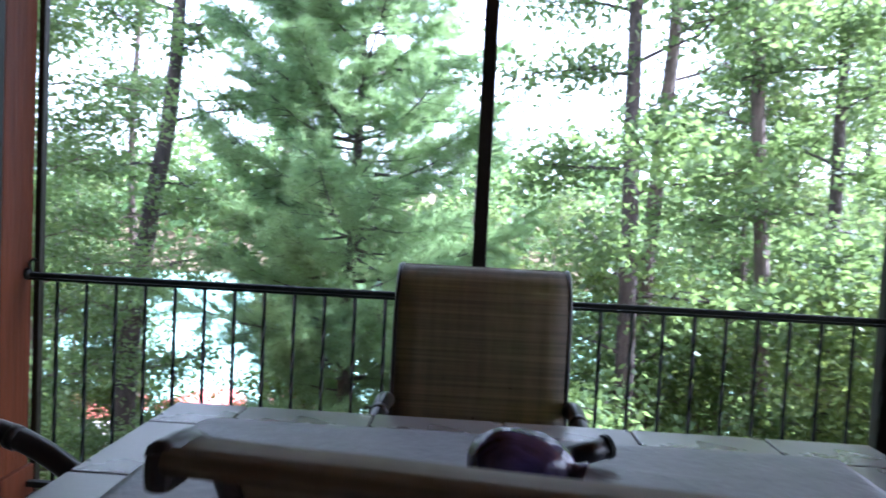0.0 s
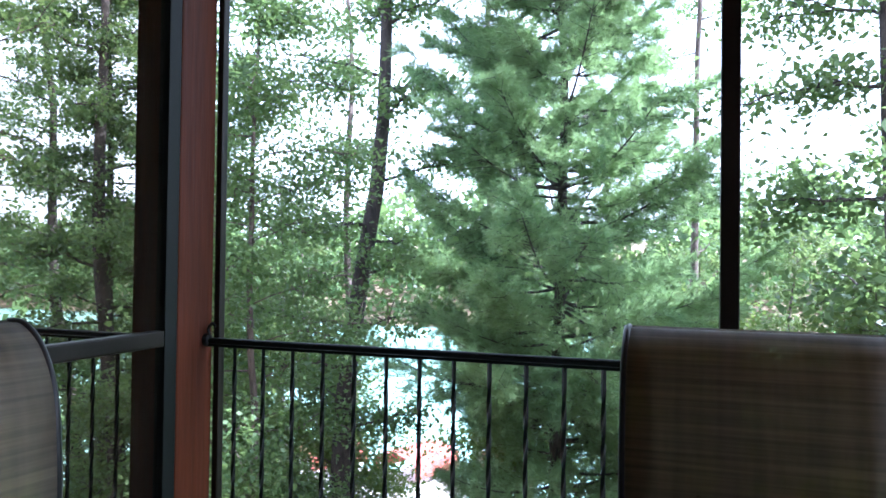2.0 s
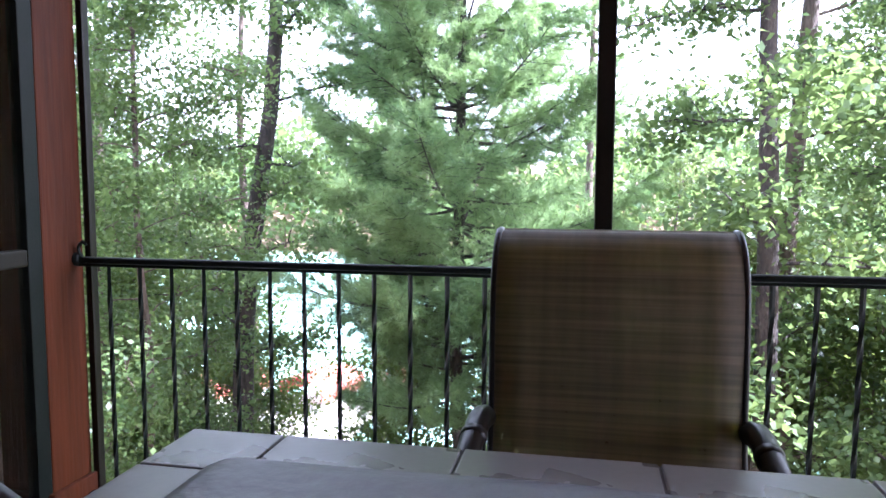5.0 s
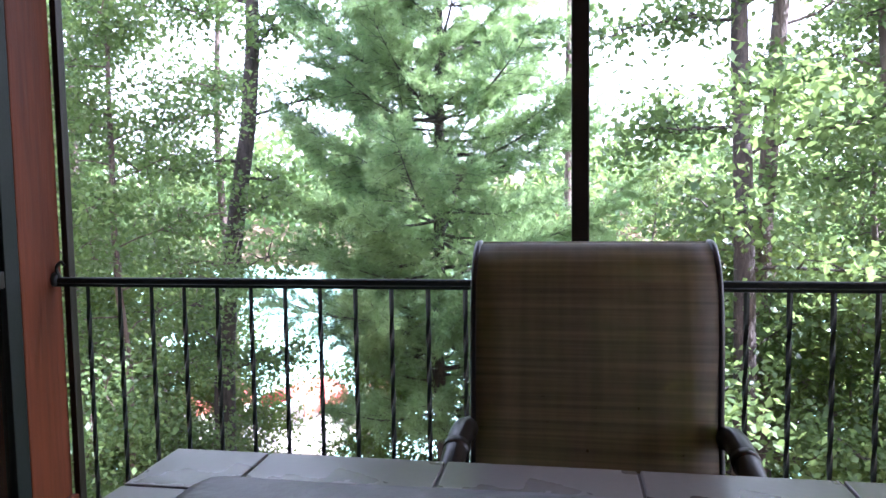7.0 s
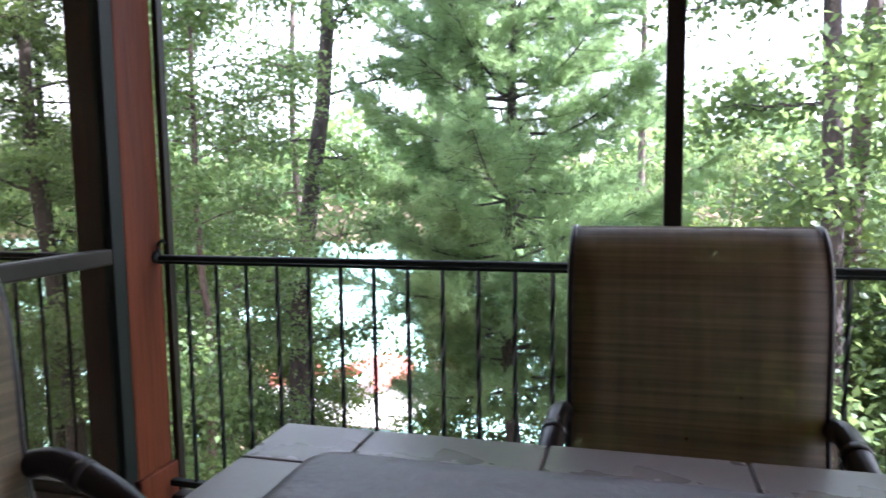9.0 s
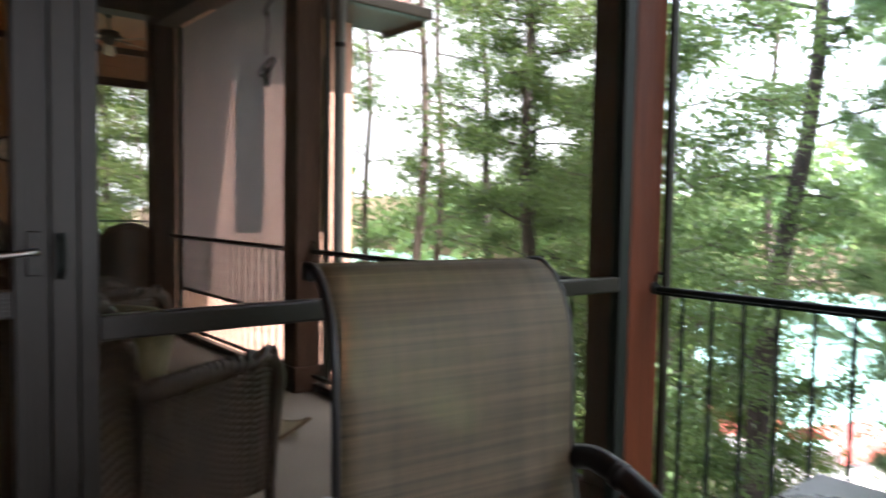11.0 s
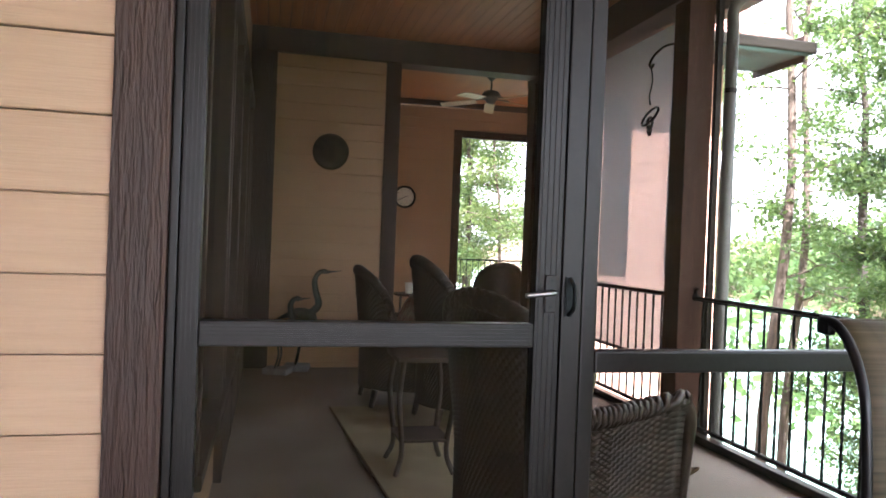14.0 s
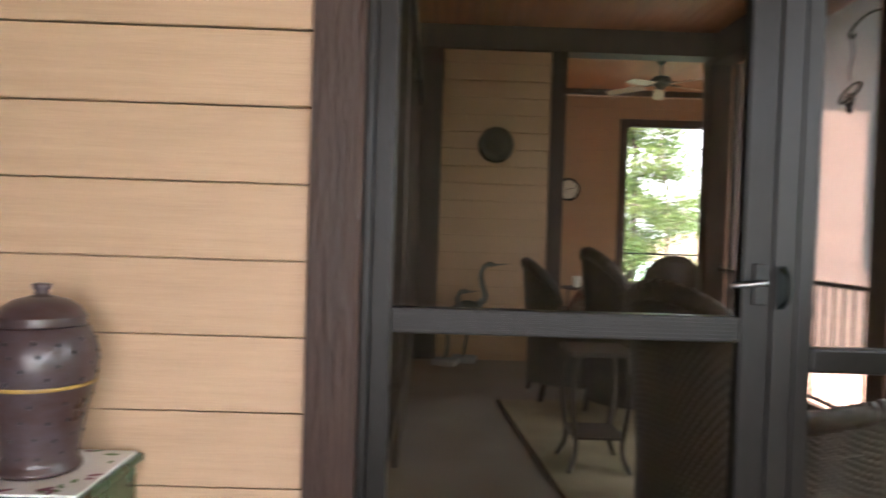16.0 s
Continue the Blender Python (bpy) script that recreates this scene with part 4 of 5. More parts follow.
def wicker_chair(label, cushion, tall=0.99):
    c = thing("wicker_chair", (0, 0, 0), label, "armchair", "wicker armchairs")
    k = 216
    path, height = [], []
    for i in range(k + 1):
        a = math.pi * (i / k)
        x = -0.33 * math.cos(a)
        y = 0.36 - 0.72 * min(1.0, math.sin(a) ** 0.55)
        path.append((x, y))
        s = math.sin(a)
        height.append(0.56 + 0.06 * (1 - s) + (tall - 0.56) * max(0.0, (s - 0.58) / 0.42) ** 0.42 if s > 0.58 else 0.56 + 0.06 * (1 - s))
    part("woven_body", woven(path, height, 0.13, 0.005), WICKER, c, "woven dark brown wicker shell", smooth=True)
    rim = [(x * (1 + 0.30 * max(0, h - 0.50)), y - 0.10 * max(0, h - 0.45) * (1 if y < -0.1 else 0.2), h + 0.01) for (x, y), h in list(zip(path, height))[::3]]
    bm = bmesh.new()
    for turn in (0, 1, 2):
        pts = []
        for i in range(len(rim) * 3):
            f = i / 3
            a, b = rim[int(f)], rim[min(int(f) + 1, len(rim) - 1)]
            p = Vector(a).lerp(Vector(b), f - int(f))
            ph = i * 0.9 + turn * math.tau / 3
            out = Vector((p.x, p.y, 0)).normalized()
            pts.append(p + 0.024 * (out * math.cos(ph) + Vector((0, 0, 1)) * math.sin(ph)))
        add_tube(bm, pts, 0.019, 6)
    part("braided_rim", bm, WICKER, c, "braided wicker edge", smooth=True)
    for s in (-1, 1):
        x, y = path[0] if s < 0 else path[-1]
        part("arm_scroll", tube(smooth_line([(x, y - 0.05, 0.62), (x, y + 0.02, 0.60), (x, y + 0.05, 0.52), (x, y + 0.03, 0.35), (x, y + 0.02, 0.13), (x, y + 0.03, 0.0)]), [0.035, 0.036, 0.038, 0.04, 0.042, 0.042, 0.042, 0.042, 0.042, 0.04, 0.04, 0.04, 0.038, 0.036, 0.035, 0.034, 0.034, 0.033, 0.033, 0.03, 0.028, 0.026, 0.024, 0.022, 0.02, 0.02, 0.02, 0.024, 0.03, 0.032, 0.03], 10), WICKER, c, smooth=True)
        part("back_leg", tube([(s * 0.24, -0.30, 0.14), (s * 0.25, -0.33, 0.0)], [0.026, 0.018], 8), WICKER, c)
    bm = box((-0.27, -0.22, 0.34), (0.27, 0.33, 0.46), 0.045)
    for v in bm.verts:
        if v.co.y < 0:
            v.co.x *= 0.70
    part("seat_cushion", bm, CUSHION, c, "plump seat cushion", smooth=True)
    bm = bmesh.new()
    bmesh.ops.create_uvsphere(bm, u_segments=24, v_segments=14, radius=1)
    for v in bm.verts:
        e = max(abs(v.co.x), abs(v.co.z))
        v.co = Vector((0.18 * math.copysign(abs(v.co.x) ** 0.5, v.co.x), 0.06 * v.co.y, 0.20 * math.copysign(abs(v.co.z) ** 0.6, v.co.z)))
    part("throw_cushion", bm, cushion, c, "patterned throw cushion", at=(0.01, -0.01, 0.64), turn=(-22, 0, 4), smooth=True)
    return c


a = wicker_chair("dark brown wicker armchair with a high round back", CUSHION)
b = copy_thing(a, pose(-5.60, 0.60, 0.001, 0, 0, 2) @ Matrix.Scale(0.97, 4))
tagged(b, "dark wicker armchair with a floral cushion by the wall")
for o in b.children:
    if o.name.startswith("throw_cushion"):
        o.data = o.data.copy()
        o.data.materials[0] = FLORAL
d = copy_thing(a, pose(-4.90, 0.90, 0.018, 0, 0, 4) @ Matrix.Diagonal((1, 1, 1.05, 1)))
tagged(d, "dark wicker armchair with pale cushions on the rug")
far_chair = copy_thing(a, pose(-8.32, 2.10, 0.001, 0, 0, 88) @ Matrix.Scale(0.96, 4))
tagged(far_chair, "dark wicker armchair turned to the tall window")
a.matrix_basis = pose(-2.94, 0.64, 0.001, 0, 0, 25)

side = thing("side_table", (-4.02, 0.36, 0.018), "small dark metal side table with a lower shelf", "side table")
part("tabletop", box((-0.17, -0.16, 0.57), (0.17, 0.16, 0.595), 0.006), DARKWOOD, side)
part("shelf", box((-0.14, -0.13, 0.16), (0.14, 0.13, 0.175), 0.004), DARKWOOD, side)
for sx in (-1, 1):
    for sy in (-1, 1):
        part("leg", tube(smooth_line([(sx * 0.13, sy * 0.12, 0.57), (sx * 0.15, sy * 0.14, 0.38), (sx * 0.125, sy * 0.115, 0.12), (sx * 0.16, sy * 0.15, 0.0)]), 0.014, 8), DARKWOOD, side)
cup = thing("cup", (-6.32, 0.72, 0.752), "white cup on the tray table", "cup")
part("cup_body", lathe([(0.0, 0.0), (0.03, 0.0), (0.038, 0.09), (0.034, 0.09), (0.028, 0.01), (0.0, 0.01)], 18), WHITECERAMIC, cup)
tray = thing("tray_table", (-6.35, 0.80, 0.018), "small round dark tray table", "side table")
part("tray", lathe([(0.0, 0.715), (0.20, 0.715), (0.205, 0.733), (0.20, 0.733), (0.0, 0.7335)], 26), DARKWOOD, tray)
for k in range(3):
    g = math.tau * k / 3
    part("leg", tube([(0.15 * math.cos(g), 0.15 * math.sin(g), 0.714), (0.18 * math.cos(g), 0.18 * math.sin(g), 0.0)], 0.011, 8), DARKWOOD, tray)
wire = thing("wire_lantern", (-6.34, 0.86, 0.752), "round wire lantern on the tray table", "lantern")
for k in range(5):
    g = math.pi * k / 5
    part("hoop", tube([(0.085 * math.cos(g) * math.cos(q), 0.085 * math.sin(g) * math.cos(q), 0.09 + 0.085 * math.sin(q)) for q in [math.tau * i / 28 for i in range(29)]], 0.005, 6), IRON, wire)


def heron(label, tall, x, y, turn):
    bm = bmesh.new()
    s = tall / 0.9
    add_tube(bm, smooth_line([(0.16 * s, 0, 0.44 * s), (0.10 * s, 0, 0.47 * s), (0, 0, 0.50 * s), (-0.12 * s, 0, 0.47 * s), (-0.24 * s, 0, 0.40 * s)]), [0.012, 0.03, 0.045, 0.06, 0.07, 0.075, 0.078, 0.08, 0.08, 0.078, 0.075, 0.07, 0.065, 0.06, 0.052, 0.045, 0.038, 0.03, 0.025, 0.02, 0.017, 0.014, 0.012, 0.01, 0.006], 12, flat=0.75)
    add_tube(bm, smooth_line([(0.10 * s, 0, 0.50 * s), (0.17 * s, 0, 0.58 * s), (0.14 * s, 0, 0.70 * s), (0.13 * s, 0, 0.80 * s), (0.18 * s, 0, 0.87 * s), (0.25 * s, 0, 0.87 * s), (0.36 * s, 0, 0.885 * s)]), [0.035 - 0.0006 * i for i in range(25)] + [0.018, 0.022, 0.024, 0.022, 0.016, 0.012, 0.009, 0.007, 0.006, 0.005, 0.004, 0.003][:12], 10)
    for q in (-1, 1):
        add_tube(bm, [(0.0, q * 0.03, 0.45 * s), (0.02, q * 0.035, 0.22 * s), (-0.01, q * 0.04, 0.05)], 0.009, 8)
    old = set(bm.faces)
    add_box(bm, (-0.11, -0.09, 0.0), (0.11, 0.09, 0.055), 0.015)
    for f in bm.faces:
        f.material_index = 0 if f in old else 1
    me = mesh_of("heron_statue", bm, BRONZE, True)
    me.materials.append(STONE)
    ob = tagged(new("heron_statue", me), label, "statue")
    ob.matrix_basis = pose(x, y, 0.001, 0, 0, turn)


heron("tall verdigris bronze heron statue on a stone base", 0.92, -6.88, -0.17, 80)
heron("small bronze heron statue with a lowered neck", 0.68, -6.72, -0.34, 70)

clock = thing("wall_clock", (-10.79, 1.46, 1.845), "round wall clock with a dark rim and ivory dial", "clock")
part("rim", lathe([(0.135, 0.0), (0.165, 0.0), (0.168, 0.02), (0.155, 0.035), (0.138, 0.03), (0.135, 0.0)][:5] + [(0.135, 0.012)], 36), IRON, clock, turn=(0, 90, 0), smooth=True)
part("dial", lathe([(0.0, 0.004), (0.136, 0.004), (0.136, 0.012), (0.0, 0.013)], 36), IVORY, clock, turn=(0, 90, 0))
part("pointer", box((0.0145, -0.004, -0.01), (0.017, 0.004, 0.085), 0.001), IRON, clock, turn=(118, 0, 0))
part("pointer", box((0.0175, -0.005, -0.01), (0.020, 0.005, 0.06), 0.001), IRON, clock, turn=(-72, 0, 0))
for k in range(12):
    part("hour_mark", box((0.0135, -0.003, 0.105), (0.0155, 0.003, 0.125), 0), IRON, clock, turn=(30 * k, 0, 0))
plaque = thing("wall_plaque", (-6.995, 0.07, 1.985), "round dark bronze relief plaque on the siding", "plaque")
part("disc", lathe([(0.0, 0.0), (0.165, 0.0), (0.165, 0.015), (0.150, 0.024), (0.135, 0.016), (0.08, 0.018), (0.065, 0.028), (0.04, 0.022), (0.0, 0.034)], 32), PLAQUE, plaque, turn=(0, 90, 0), smooth=True)

fan = thing("ceiling_fan", (-9.0, 2.19, 3.30), "bronze ceiling fan at rest with pale wooden blades", "fan")
part("canopy", lathe([(0.0, -0.05), (0.03, -0.05), (0.06, -0.01), (0.06, 0.0), (0.0, 0.0)], 20), BRONZE, fan)
part("downrod", tube([(0, 0, -0.18), (0, 0, -0.04)], 0.012, 10), BRONZE, fan)
part("motor", lathe([(0.0, -0.34), (0.05, -0.335), (0.07, -0.30), (0.11, -0.28), (0.12, -0.23), (0.09, -0.19), (0.03, -0.175), (0.0, -0.175)], 24), BRONZE, fan, smooth=True)
for k in range(5):
    g = 22 + 72 * k
    blade = part("blade", box((0.20, -0.065, -0.006), (0.66, 0.065, 0.004), 0.004), BLADE, fan, at=(0, 0, -0.29), turn=(12, 4, g))
    part("blade_iron", box((0.08, -0.015, -0.004), (0.24, 0.015, 0.006), 0.003), BRONZE, fan, at=(0, 0, -0.275), turn=(0, 4, g))

hook = thing("plant_hook", (-4.585, 2.17, 2.48), "wrought iron bracket with a hanging spiral ornament", "bracket")
part("arm", tube(smooth_line([(0, 0, 0.02), (-0.10, 0, 0.10), (-0.25, 0, 0.13), (-0.40, 0, 0.10), (-0.46, 0, 0.05), (-0.43, 0, 0.02), (-0.40, 0, 0.04)]), 0.009, 8), IRON, hook, smooth=True)
part("wall_plate", box((-0.006, -0.02, -0.08), (0.004, 0.02, 0.1), 0.003), IRON, hook)
part("chain", tube(smooth_line([(-0.43, 0, 0.02), (-0.425, 0.01, -0.08), (-0.43, -0.008, -0.18), (-0.425, 0, -0.25)]), 0.005, 6), IRON, hook)
for k, (dz, r) in enumerate(((-0.33, 0.085), (-0.38, 0.07), (-0.43, 0.05))):
    part("spiral_ring", tube([(-0.425 + r * math.cos(q + k) * 1.0, r * 0.5 * math.sin(q * 1.0), dz + r * 0.8 * math.sin(q)) for q in [math.tau * i / 24 for i in range(25)]], 0.009, 8), IRON, hook, smooth=True)


# ---- outdoors: ground, lake, trees ----
LAKE_Z = -8.2


def ground_z(x, y):
    u = max(y, min(2 - 1.4 * x, 3 * y + 5)) if y < 88 else y
    t = min(max((u - 4.0) / 19.0, 0.0), 1.0)
    z = -4.6 - 3.4 * t ** 0.9
    if u > 23:
        z = -8.0 - min((u - 23) * 0.25, 2.5)
    if y > 88:
        z = -10.5 + min((y - 88) * 0.30, 16.0)
    return z + 0.25 * noise.noise((x * 0.15, y * 0.15, 0)) + 0.08 * noise.noise((x * 0.7, y * 0.7, 2))


gx = sorted({*range(-400, -40, 30), *range(-40, 41, 1), *range(50, 410, 30)})
gy = sorted({*range(-300, -10, 30), *range(-10, 41, 1), *range(44, 140, 4), *range(150, 420, 30)})
gv = np.array([(x, y, ground_z(x, y)) for y in gy for x in gx])
w = len(gx)
gf = np.array([(j * w + i, j * w + i + 1, (j + 1) * w + i + 1, (j + 1) * w + i) for j in range(len(gy) - 1) for i in range(w - 1)])
tagged(new("ground", arrays_mesh("ground", gv, gf, GROUND, True)), "wooded slope covered with leaf litter", kind="structure")
bm = bmesh.new()
bmesh.ops.create_grid(bm, x_segments=2, y_segments=2, size=1)
bmesh.ops.scale(bm, vec=(260, 46, 1), verts=bm.verts)
lake = structure("water", bm, LAKE, "calm turquoise lake water")
lake.location = (-20, 48.5, LAKE_Z)

rng = np.random.default_rng(7)


def unit(v):
    return v / np.maximum(np.linalg.norm(v, axis=1, keepdims=True), 1e-6)


def leaves(centres, size, flat=0.5):
    """Small pointed leaves at the centres, folded along the rib, mostly facing upwards."""
    n = len(centres)
    normal = unit(rng.normal(size=(n, 3)) + np.array([0, 0, 1.0 / max(1 - flat, 0.1) * flat]))
    a = unit(np.cross(normal, rng.normal(size=(n, 3))))
    b = np.cross(normal, a)
    s = (size * rng.uniform(0.6, 1.25, size=(n, 1)))
    v = np.stack([centres - a * s * 0.5, centres + b * s * 0.32 + normal * s * 0.08 - a * s * 0.05, centres + a * s * 0.55, centres - b * s * 0.32 + normal * s * 0.08 - a * s * 0.05], 1).reshape(-1, 3)
    return v, np.arange(4 * n).reshape(-1, 4)


def broadleaf(name, label, tall, thick, low, spread, limbs, per, size, material, bark, lean=0.0, clump=0.42, group="broadleaf trees"):
    """A tapered, slightly bent trunk, limbs with twigs, and clumps of leaves along the outer limbs."""
    tree = thing(name, (0, 0, 0), label, "tree", group)
    r = random.Random(name + label)
    stem = [Vector((lean * z + 0.10 * math.sin(z * 0.8 + r.random()) * min(z / 4, 1), 0.08 * math.sin(z * 0.6 + 2), z)) for z in [tall * i / 14 for i in range(15)]]
    part("trunk", tube(stem, [thick * (1.25 if i == 0 else 1) * (1 - 0.8 * i / 14) for i in range(15)], 12), bark, tree, smooth=True)
    spots = []
    for k in range(limbs):
        bm = bmesh.new()
        f = low + (0.97 - low) * (k + r.random()) / limbs
        z = f * tall
        i = min(int(f * 14), 13)
        o = stem[i].lerp(stem[i + 1], f * 14 - i)
        g = k * 2.4 + r.uniform(-0.5, 0.5)
        reach = spread * (0.55 + 0.45 * r.random()) * (1 - 0.55 * max(0.0, (f - 0.5) / 0.5))
        rise = r.uniform(0.05, 0.55)
        pts = [o]
        for s in range(1, 6):
            q = s / 5
            pts.append(o + Vector((math.cos(g) * reach * q + 0.12 * r.uniform(-1, 1), math.sin(g) * reach * q + 0.12 * r.uniform(-1, 1), reach * (rise * q - 0.18 * q * q))))
        add_tube(bm, pts, [max(thick * 0.17 * (1 - 0.85 * s / 5), 0.007) for s in range(6)], 6)
        for s in range(2, 6):
            spots.append(pts[s])
            for _ in range(2):
                e = pts[s] + Vector((r.uniform(-1, 1), r.uniform(-1, 1), r.uniform(-0.5, 0.7))) * reach * 0.32
                add_tube(bm, [pts[s], pts[s].lerp(e, 0.5) + Vector((0, 0, 0.04)), e], [0.012, 0.009, 0.004], 4)
                spots += [pts[s].lerp(e, 0.6), e]
        part("limb", bm, bark, tree)
    spots = [p for p in spots if r.random() < 0.48]
    centres = np.repeat(np.array([tuple(p) for p in spots]), int(per * 2.5), axis=0)
    clump *= 0.80
    centres = centres + rng.normal(size=centres.shape) * np.array([clump, clump, clump * 0.55])
    v, f = leaves(centres, size * 0.87)
    part("crown", arrays_mesh("crown", v, f, material), material, tree)
    return tree


def pine(label):
    """White pine: whorls of level boughs, each with twigs that end in tufts of long needles."""
    tree = thing("pine_tree", (0, 0, 0), label, "tree")
    r = random.Random(21)
    tall, foot = 17.0, 3.5
    stem = [Vector((0.05 * math.sin(i), 0.04 * math.cos(i * 1.7), tall * i / 16)) for i in range(17)]
    part("trunk", tube(stem, [0.13 * (1 - 0.93 * i / 16) for i in range(17)], 12), PINEBARK, tree, smooth=True)
    at, way = [], []
    z = foot
    while z < tall - 0.3:
        rel = (z - foot) / (tall - foot)
        reach = 3.0 * (1 - rel) ** 0.7 * min(1.0, 0.8 + rel * 2.0)
        count = 9 if rel < 0.75 else 6
        g0 = r.uniform(0, math.tau)
        for k in range(count):
            g = g0 + math.tau * k / count + r.uniform(-0.25, 0.25)
            L = reach * r.uniform(0.50, 1.15)
            rise = r.uniform(-0.22, 0.55) + 0.45 * rel
            bm = bmesh.new()
            d = Vector((math.cos(g), math.sin(g), 0))
            o = Vector((0, 0, z + r.uniform(-0.20, 0.20)))
            pts = [o + d * (L * s / 7) + Vector((0, 0, L * (rise * s / 7 - 0.10 * math.sin(math.pi * s / 7)))) for s in range(8)]
            add_tube(bm, pts, [max(0.028 * (1 - s / 7.5) * (0.5 + L / 4), 0.004) for s in range(8)], 5)
            side = Vector((-d.y, d.x, 0))
            n = max(5, int(L * 7.5))
            for s in range(n):
                q = 0.22 + 0.78 * (s + r.random()) / n
                i = min(int(q * 7), 6)
                p = pts[i].lerp(pts[i + 1], q * 7 - i)
                for h in (-1, 1):
                    tw = (d * r.uniform(0.5, 1.0) + side * h * r.uniform(0.5, 1.0) + Vector((0, 0, r.uniform(-0.5, 0.8)))).normalized()
                    ln = L * r.uniform(0.14, 0.32) * (1.3 - q) + 0.12
                    e = p + tw * ln
                    add_tube(bm, [p, e], [0.006, 0.003], 3, caps=False)
                    for m in range(4):
                        at.append(p.lerp(e, 0.28 + 0.24 * m))
                        way.append(tw)
            at += [pts[-1], pts[-1].lerp(pts[-2], 0.4)]
            way += [d, d]
            part("bough", bm, PINEBARK, tree)
        z += r.uniform(0.36, 0.50)
    P = np.repeat(np.array([tuple(p) for p in at]), 24, axis=0)
    D = np.repeat(np.array([tuple(p) for p in way]), 24, axis=0)
    n = len(P)
    D = unit(D * 0.75 + unit(rng.normal(size=(n, 3))) * 0.85 + np.array([0, 0, 0.12]))
    ln = rng.uniform(0.10, 0.18, size=(n, 1))
    sd = unit(np.cross(D, rng.normal(size=(n, 3)))) * 0.0055
    P = P + rng.normal(size=P.shape) * 0.02
    v = np.stack([P - sd, P + sd, P + D * ln], 1).reshape(-1, 3)
    part("needles", arrays_mesh("needles", v, np.arange(3 * n).reshape(-1, 3), NEEDLE), NEEDLE, tree, "long soft green needles")
    return tree


pine_one = pine("tall white pine with layered boughs of soft needles")
pine_one.matrix_basis = pose(-2.12, 11.0, -5.6, 0, 0, 40)

oak = broadleaf("oak_tree", "tall oak with grey fissured bark and leafy limbs", 17, 0.21, 0.24, 1.9, 24, 22, 0.12, LEAF, PINEBARK, 0.085, 0.30)
beech = broadleaf("beech_tree", "leafy beech with dense dark layers of foliage", 14, 0.085, 0.12, 2.2, 44, 40, 0.105, LEAF, BARK, 0.01, 0.36)
maple = broadleaf("maple_tree", "slender maple with sunlit yellow-green leaves", 14, 0.10, 0.14, 2.3, 28, 24, 0.115, LEAF_LIGHT, BARK, -0.02, 0.34)
tupelo = broadleaf("tupelo_tree", "straight dark-barked tree with large drooping leaves", 16, 0.15, 0.18, 1.9, 34, 38, 0.115, LEAF, PINEBARK, 0.01, 0.32)
sparse = broadleaf("hickory_tree", "tall thin hickory with sparse high leaves", 20, 0.13, 0.40, 2.0, 16, 12, 0.13, LEAF, BARK, 0.02, 0.34)
sapling = broadleaf("sapling", "young tree with bright green leaves", 5.5, 0.035, 0.12, 1.3, 26, 44, 0.085, SHRUB, BARK, 0.03, 0.34, "saplings")
VARIANTS = {"o": oak, "m": maple, "t": tupelo, "s": sparse, "y": sapling, "b": beech}
PLACES = (
    # near trees before the porch
    "o -6.05 11.0 1 0", "b -5.7 8.3 .85 250", "b 4.6 12.4 .85 130", "o -8.9 9.4 .9 160", "t 1.60 8.0 1 70", "s 2.2 9.6 1.1 10", "s 3.6 9.0 1 120", "m -8.0 10.6 .85 80", "y 4.2 7.4 1.1 90",
    "y 0.9 8.6 .9 200", "m 4.0 11.0 .8 140", "t 4.4 8.8 .9 200", "m 5.6 12.5 .9 20", "y 2.1 10.2 1.2 30", "y 5.6 8.2 1.2 150", "o 6.8 11 .9 60", "y 3.4 9.6 1.1 250",
    # second row, lower on the slope
    "s -5.3 17.5 1.1 0", "s -0.2 19.5 1.1 60", "m 1.6 16.5 .66 200", "m -9.2 15.5 .66 300", "o -8.6 14 .55 140", "s -7.1 14.2 .9 220", "s -4.1 14.2 .8 20",
    "o 3.4 17 .62 280", "m 7.5 17 .8 110", "t 9.5 14 1 10", "m 0.2 21.5 .7 40", "y -3.4 13.2 1.2 75", "y -6.8 12.6 1.1 15", "y -8.4 11.6 1.2 200", "m 5.2 21 .75 250", "o 10.5 19.5 .9 70",
    "m -12.2 19.0 .6 120", "y -9.8 12.8 1.3 300", "y -1.2 15.0 1.3 120", "m -1.6 20.5 .6 0", "y 0.2 13.4 1.3 10",
    # beyond the neighbouring porch and the wing
    "s -11.4 8.2 1 40", "o -12.6 12.4 .9 200", "m -14.4 14.5 .7 330", "o -14.2 6.6 .8 10", "b -12.9 15.4 .9 320", "t -10.2 10.4 .85 290", "s -13.2 17.0 .9 170", "s -14.6 9.6 .9 240",
    "s -14.2 11.0 1 0", "m -16.8 5.0 .9 60", "o -18.4 1.8 .8 310", "m -20.0 3.6 .9 190", "m -15.8 2.4 .8 20", "o -21.5 -1.5 .8 0", "t -17.6 4.2 .9 90", "s -11.0 14.5 1 100",
    "m -19.0 4.9 .9 140",
)
for kind, base in VARIANTS.items():
    done = False
    for row in PLACES:
        k, x, y, s, turn = row.split()
        if k != kind:
            continue
        x, y, s = float(x), float(y), float(s)
        m = pose(x, y, ground_z(x, y) - 0.15, 0, 0, float(turn)) @ Matrix.Scale(s, 4)
        if done:
            c = copy_thing(base, m)
            c.scale = (s, s, s)
        else:
            base_pose = m
            done = True
    base.matrix_basis = base_pose

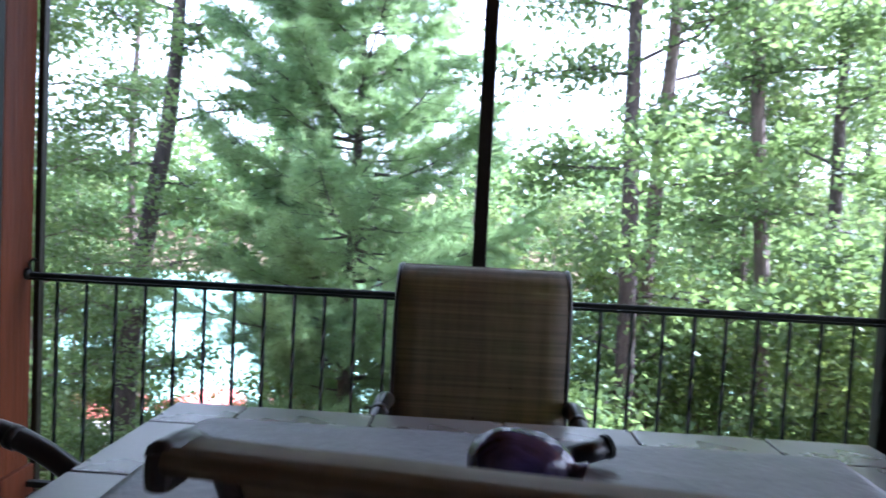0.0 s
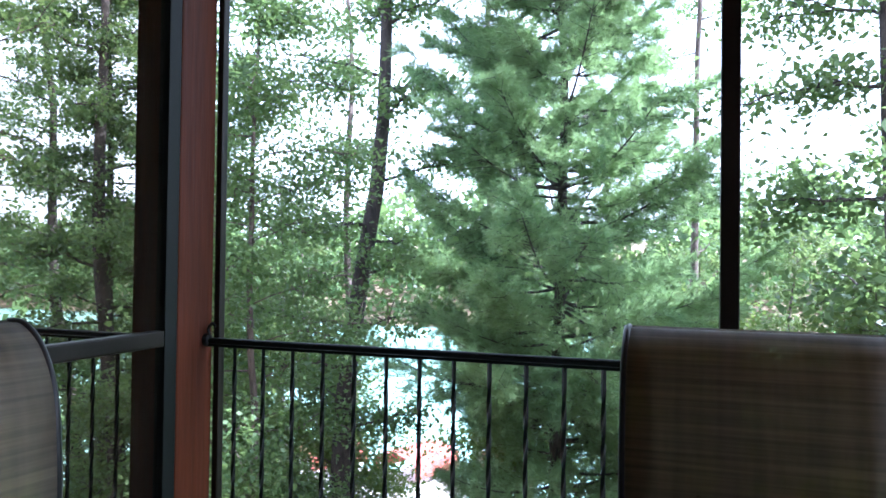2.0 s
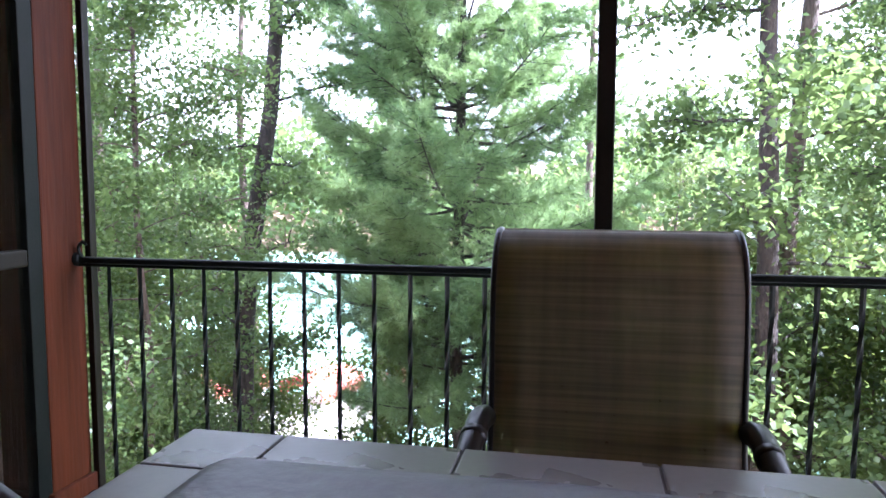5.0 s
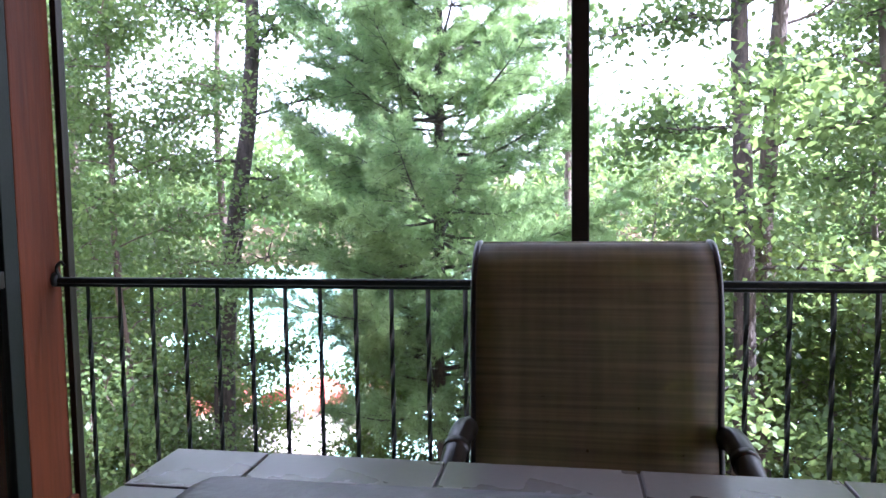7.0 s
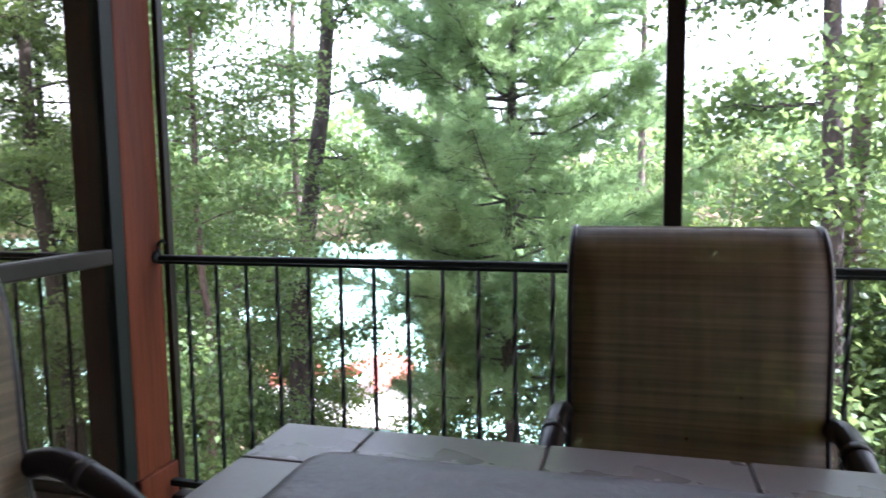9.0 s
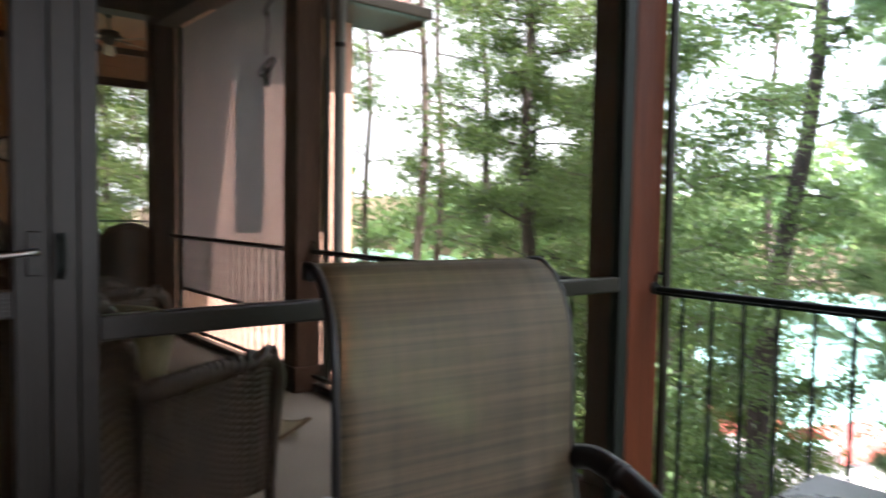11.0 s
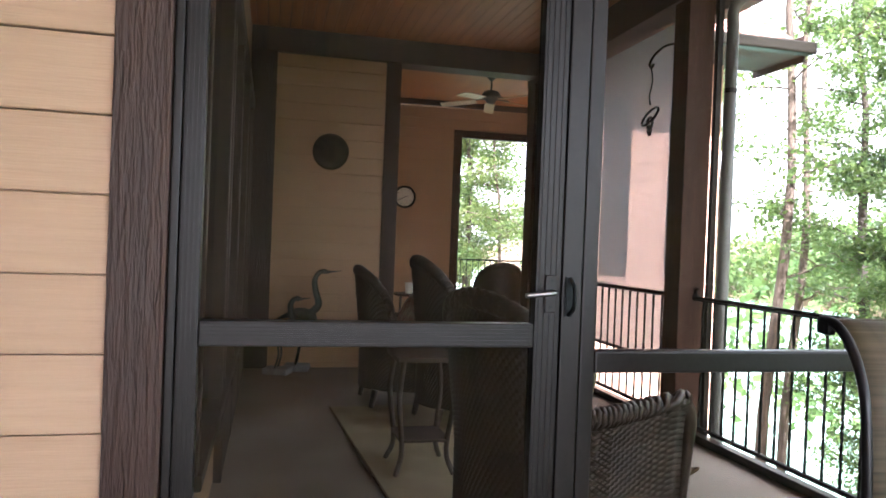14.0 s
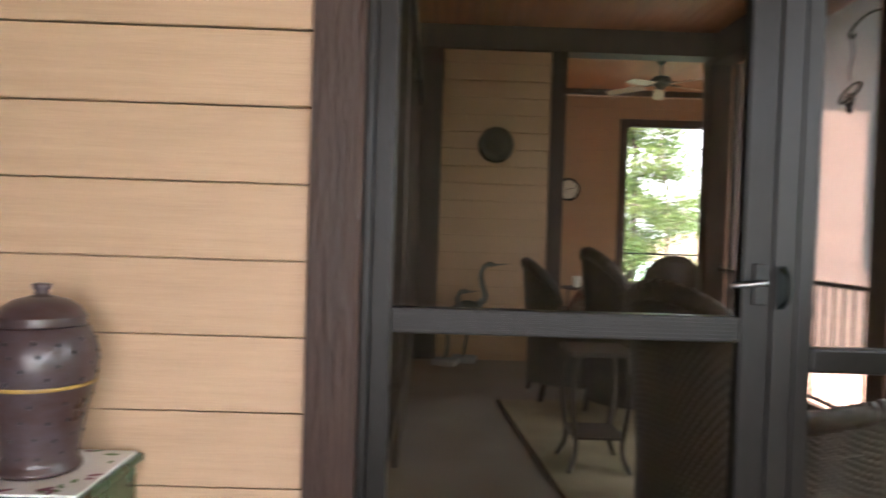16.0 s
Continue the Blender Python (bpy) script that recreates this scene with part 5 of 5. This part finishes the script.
# far woods over the lake, one mass of leafage with trunks
n = 30000
fx = rng.uniform(-150, 90, n)
fy = rng.uniform(93, 128, n)
top = 9 + 4 * np.sin(fx * 0.11) + 3 * np.sin(fx * 0.37 + 1) + 2 * np.sin(fx * 0.9)
fz = -8.0 + (fy - 93) * 0.28 + rng.uniform(0, 1, n) ** 0.7 * top
v, f = leaves(np.stack([fx, fy, fz], 1), 1.5, 0.3)
tagged(new("far_woods", arrays_mesh("far_woods", v, f, LEAF)), "hazy wooded far shore of the lake", "woods", kind="stuff")
# mid woods to either side of the view
n = 22000
ang = rng.uniform(radians(-75), radians(105), n)
dist = rng.uniform(24, 50, n)
fx, fy = -np.sin(ang) * dist, np.cos(ang) * dist
keep = ((fx < 0) & (fy < 30) & (dist > 38)) | (fx > 7)
fx, fy, dist = fx[keep], fy[keep], dist[keep]
h = 8 + 2.5 * np.sin(fx * 0.5) + 3 * np.sin(fy * 0.43)
fz = -7.5 + rng.uniform(0, 1, len(fx)) * h
v, f = leaves(np.stack([fx, fy, fz], 1), 0.75, 0.3)
tagged(new("mid_woods", arrays_mesh("mid_woods", v, f, LEAF)), "dense mixed woods along the shore", "woods", kind="stuff")

# ground cover on the slope
n = 20000
fx, fy = rng.uniform(-12, 14, n), rng.uniform(4.5, 21, n)
fz = np.array([ground_z(x, y) for x, y in zip(fx, fy)]) + rng.uniform(0.05, 0.7, n) * (1 + 0.8 * np.sin(fx * 1.3) * np.sin(fy * 1.1))
v, f = leaves(np.stack([fx, fy, fz], 1), 0.17)
tagged(new("undergrowth", arrays_mesh("undergrowth", v, f, SHRUB)), "low green undergrowth on the slope", "undergrowth", kind="stuff")

# ---- dock and boats at the shore ----
dock = thing("dock", (-13.6, 25.2, -8.3), "grey wooden dock with white rails at the lake shore", "dock")
for i in range(30):
    part("plank", box((-4.0, -2.0 + 0.16 * i, 0.55), (5.5, -1.85 + 0.16 * i, 0.6), 0.005), DOCKWOOD, dock)
for x in (-3.8, -1.4, 1.0, 3.4, 5.3):
    part("post", tube([(x, -1.9, -1.0), (x, -1.9, 1.5)], 0.06, 8), WHITEPAINT, dock)
    part("post", tube([(x, 2.6, -1.0), (x, 2.6, 0.9)], 0.06, 8), DOCKWOOD, dock)
part("rail", tube([(-3.8, -1.9, 1.45), (5.3, -1.9, 1.45)], 0.05, 8), WHITEPAINT, dock)
part("rail", tube([(-3.8, -1.9, 1.05), (5.3, -1.9, 1.05)], 0.035, 8), WHITEPAINT, dock)


def boat(at, turn, long, canopy, label):
    b = thing("boat", at, label, "boat", "boats at the dock")
    bm = bmesh.new()
    rows = []
    for s in range(9):
        q = s / 8
        wd = 1.0 * min(1.0, 0.55 + q * 1.2) * (1 - max(0, (q - 0.65) / 0.35) ** 2 * 0.92)
        x = long * (q - 0.5)
        rows.append([bm.verts.new((x, -wd, 0.65)), bm.verts.new((x, -wd * 0.75, 0.05)), bm.verts.new((x, 0, -0.1)), bm.verts.new((x, wd * 0.75, 0.05)), bm.verts.new((x, wd, 0.65)), bm.verts.new((x, wd * 0.85, 0.6)), bm.verts.new((x, 0, 0.5)), bm.verts.new((x, -wd * 0.85, 0.6))])
    for p, q in zip(rows, rows[1:]):
        for k in range(8):
            bm.faces.new((p[k], p[(k + 1) % 8], q[(k + 1) % 8], q[k]))
    bm.faces.new(rows[0][::-1])
    bm.faces.new(rows[-1])
    part("hull", bm, WHITEPAINT, b)
    prof = [(-1.15, canopy - 0.75), (-1.1, canopy - 0.2), (-0.7, canopy), (0, canopy + 0.12), (0.7, canopy), (1.1, canopy - 0.2), (1.15, canopy - 0.75)]
    part("canopy", strip(prof, -long * 0.4, long * 0.35, 4, 0.04), REDCANVAS, b, "red canvas canopy")
    for sx in (-1, 1):
        for sy in (-1, 1):
            part("canopy_pole", tube([(sx * long * 0.33, sy * 0.95, 0.55), (sx * long * 0.33, sy * 1.0, canopy - 0.15)], 0.03, 6), WHITEPAINT, b)
    b.matrix_basis = pose(*at, 0, 0, turn)


boat((-10.6, 27.4, -8.2), 70, 3.6, 1.7, "white motor boat under a red canvas canopy")
boat((-15.3, 28.6, -8.2), 60, 3.8, 1.2, "white boat with a low red canvas cover")
boat((-7.6, 29.8, -8.2), 100, 3.8, 1.1, "white boat moored beside the red-topped one")
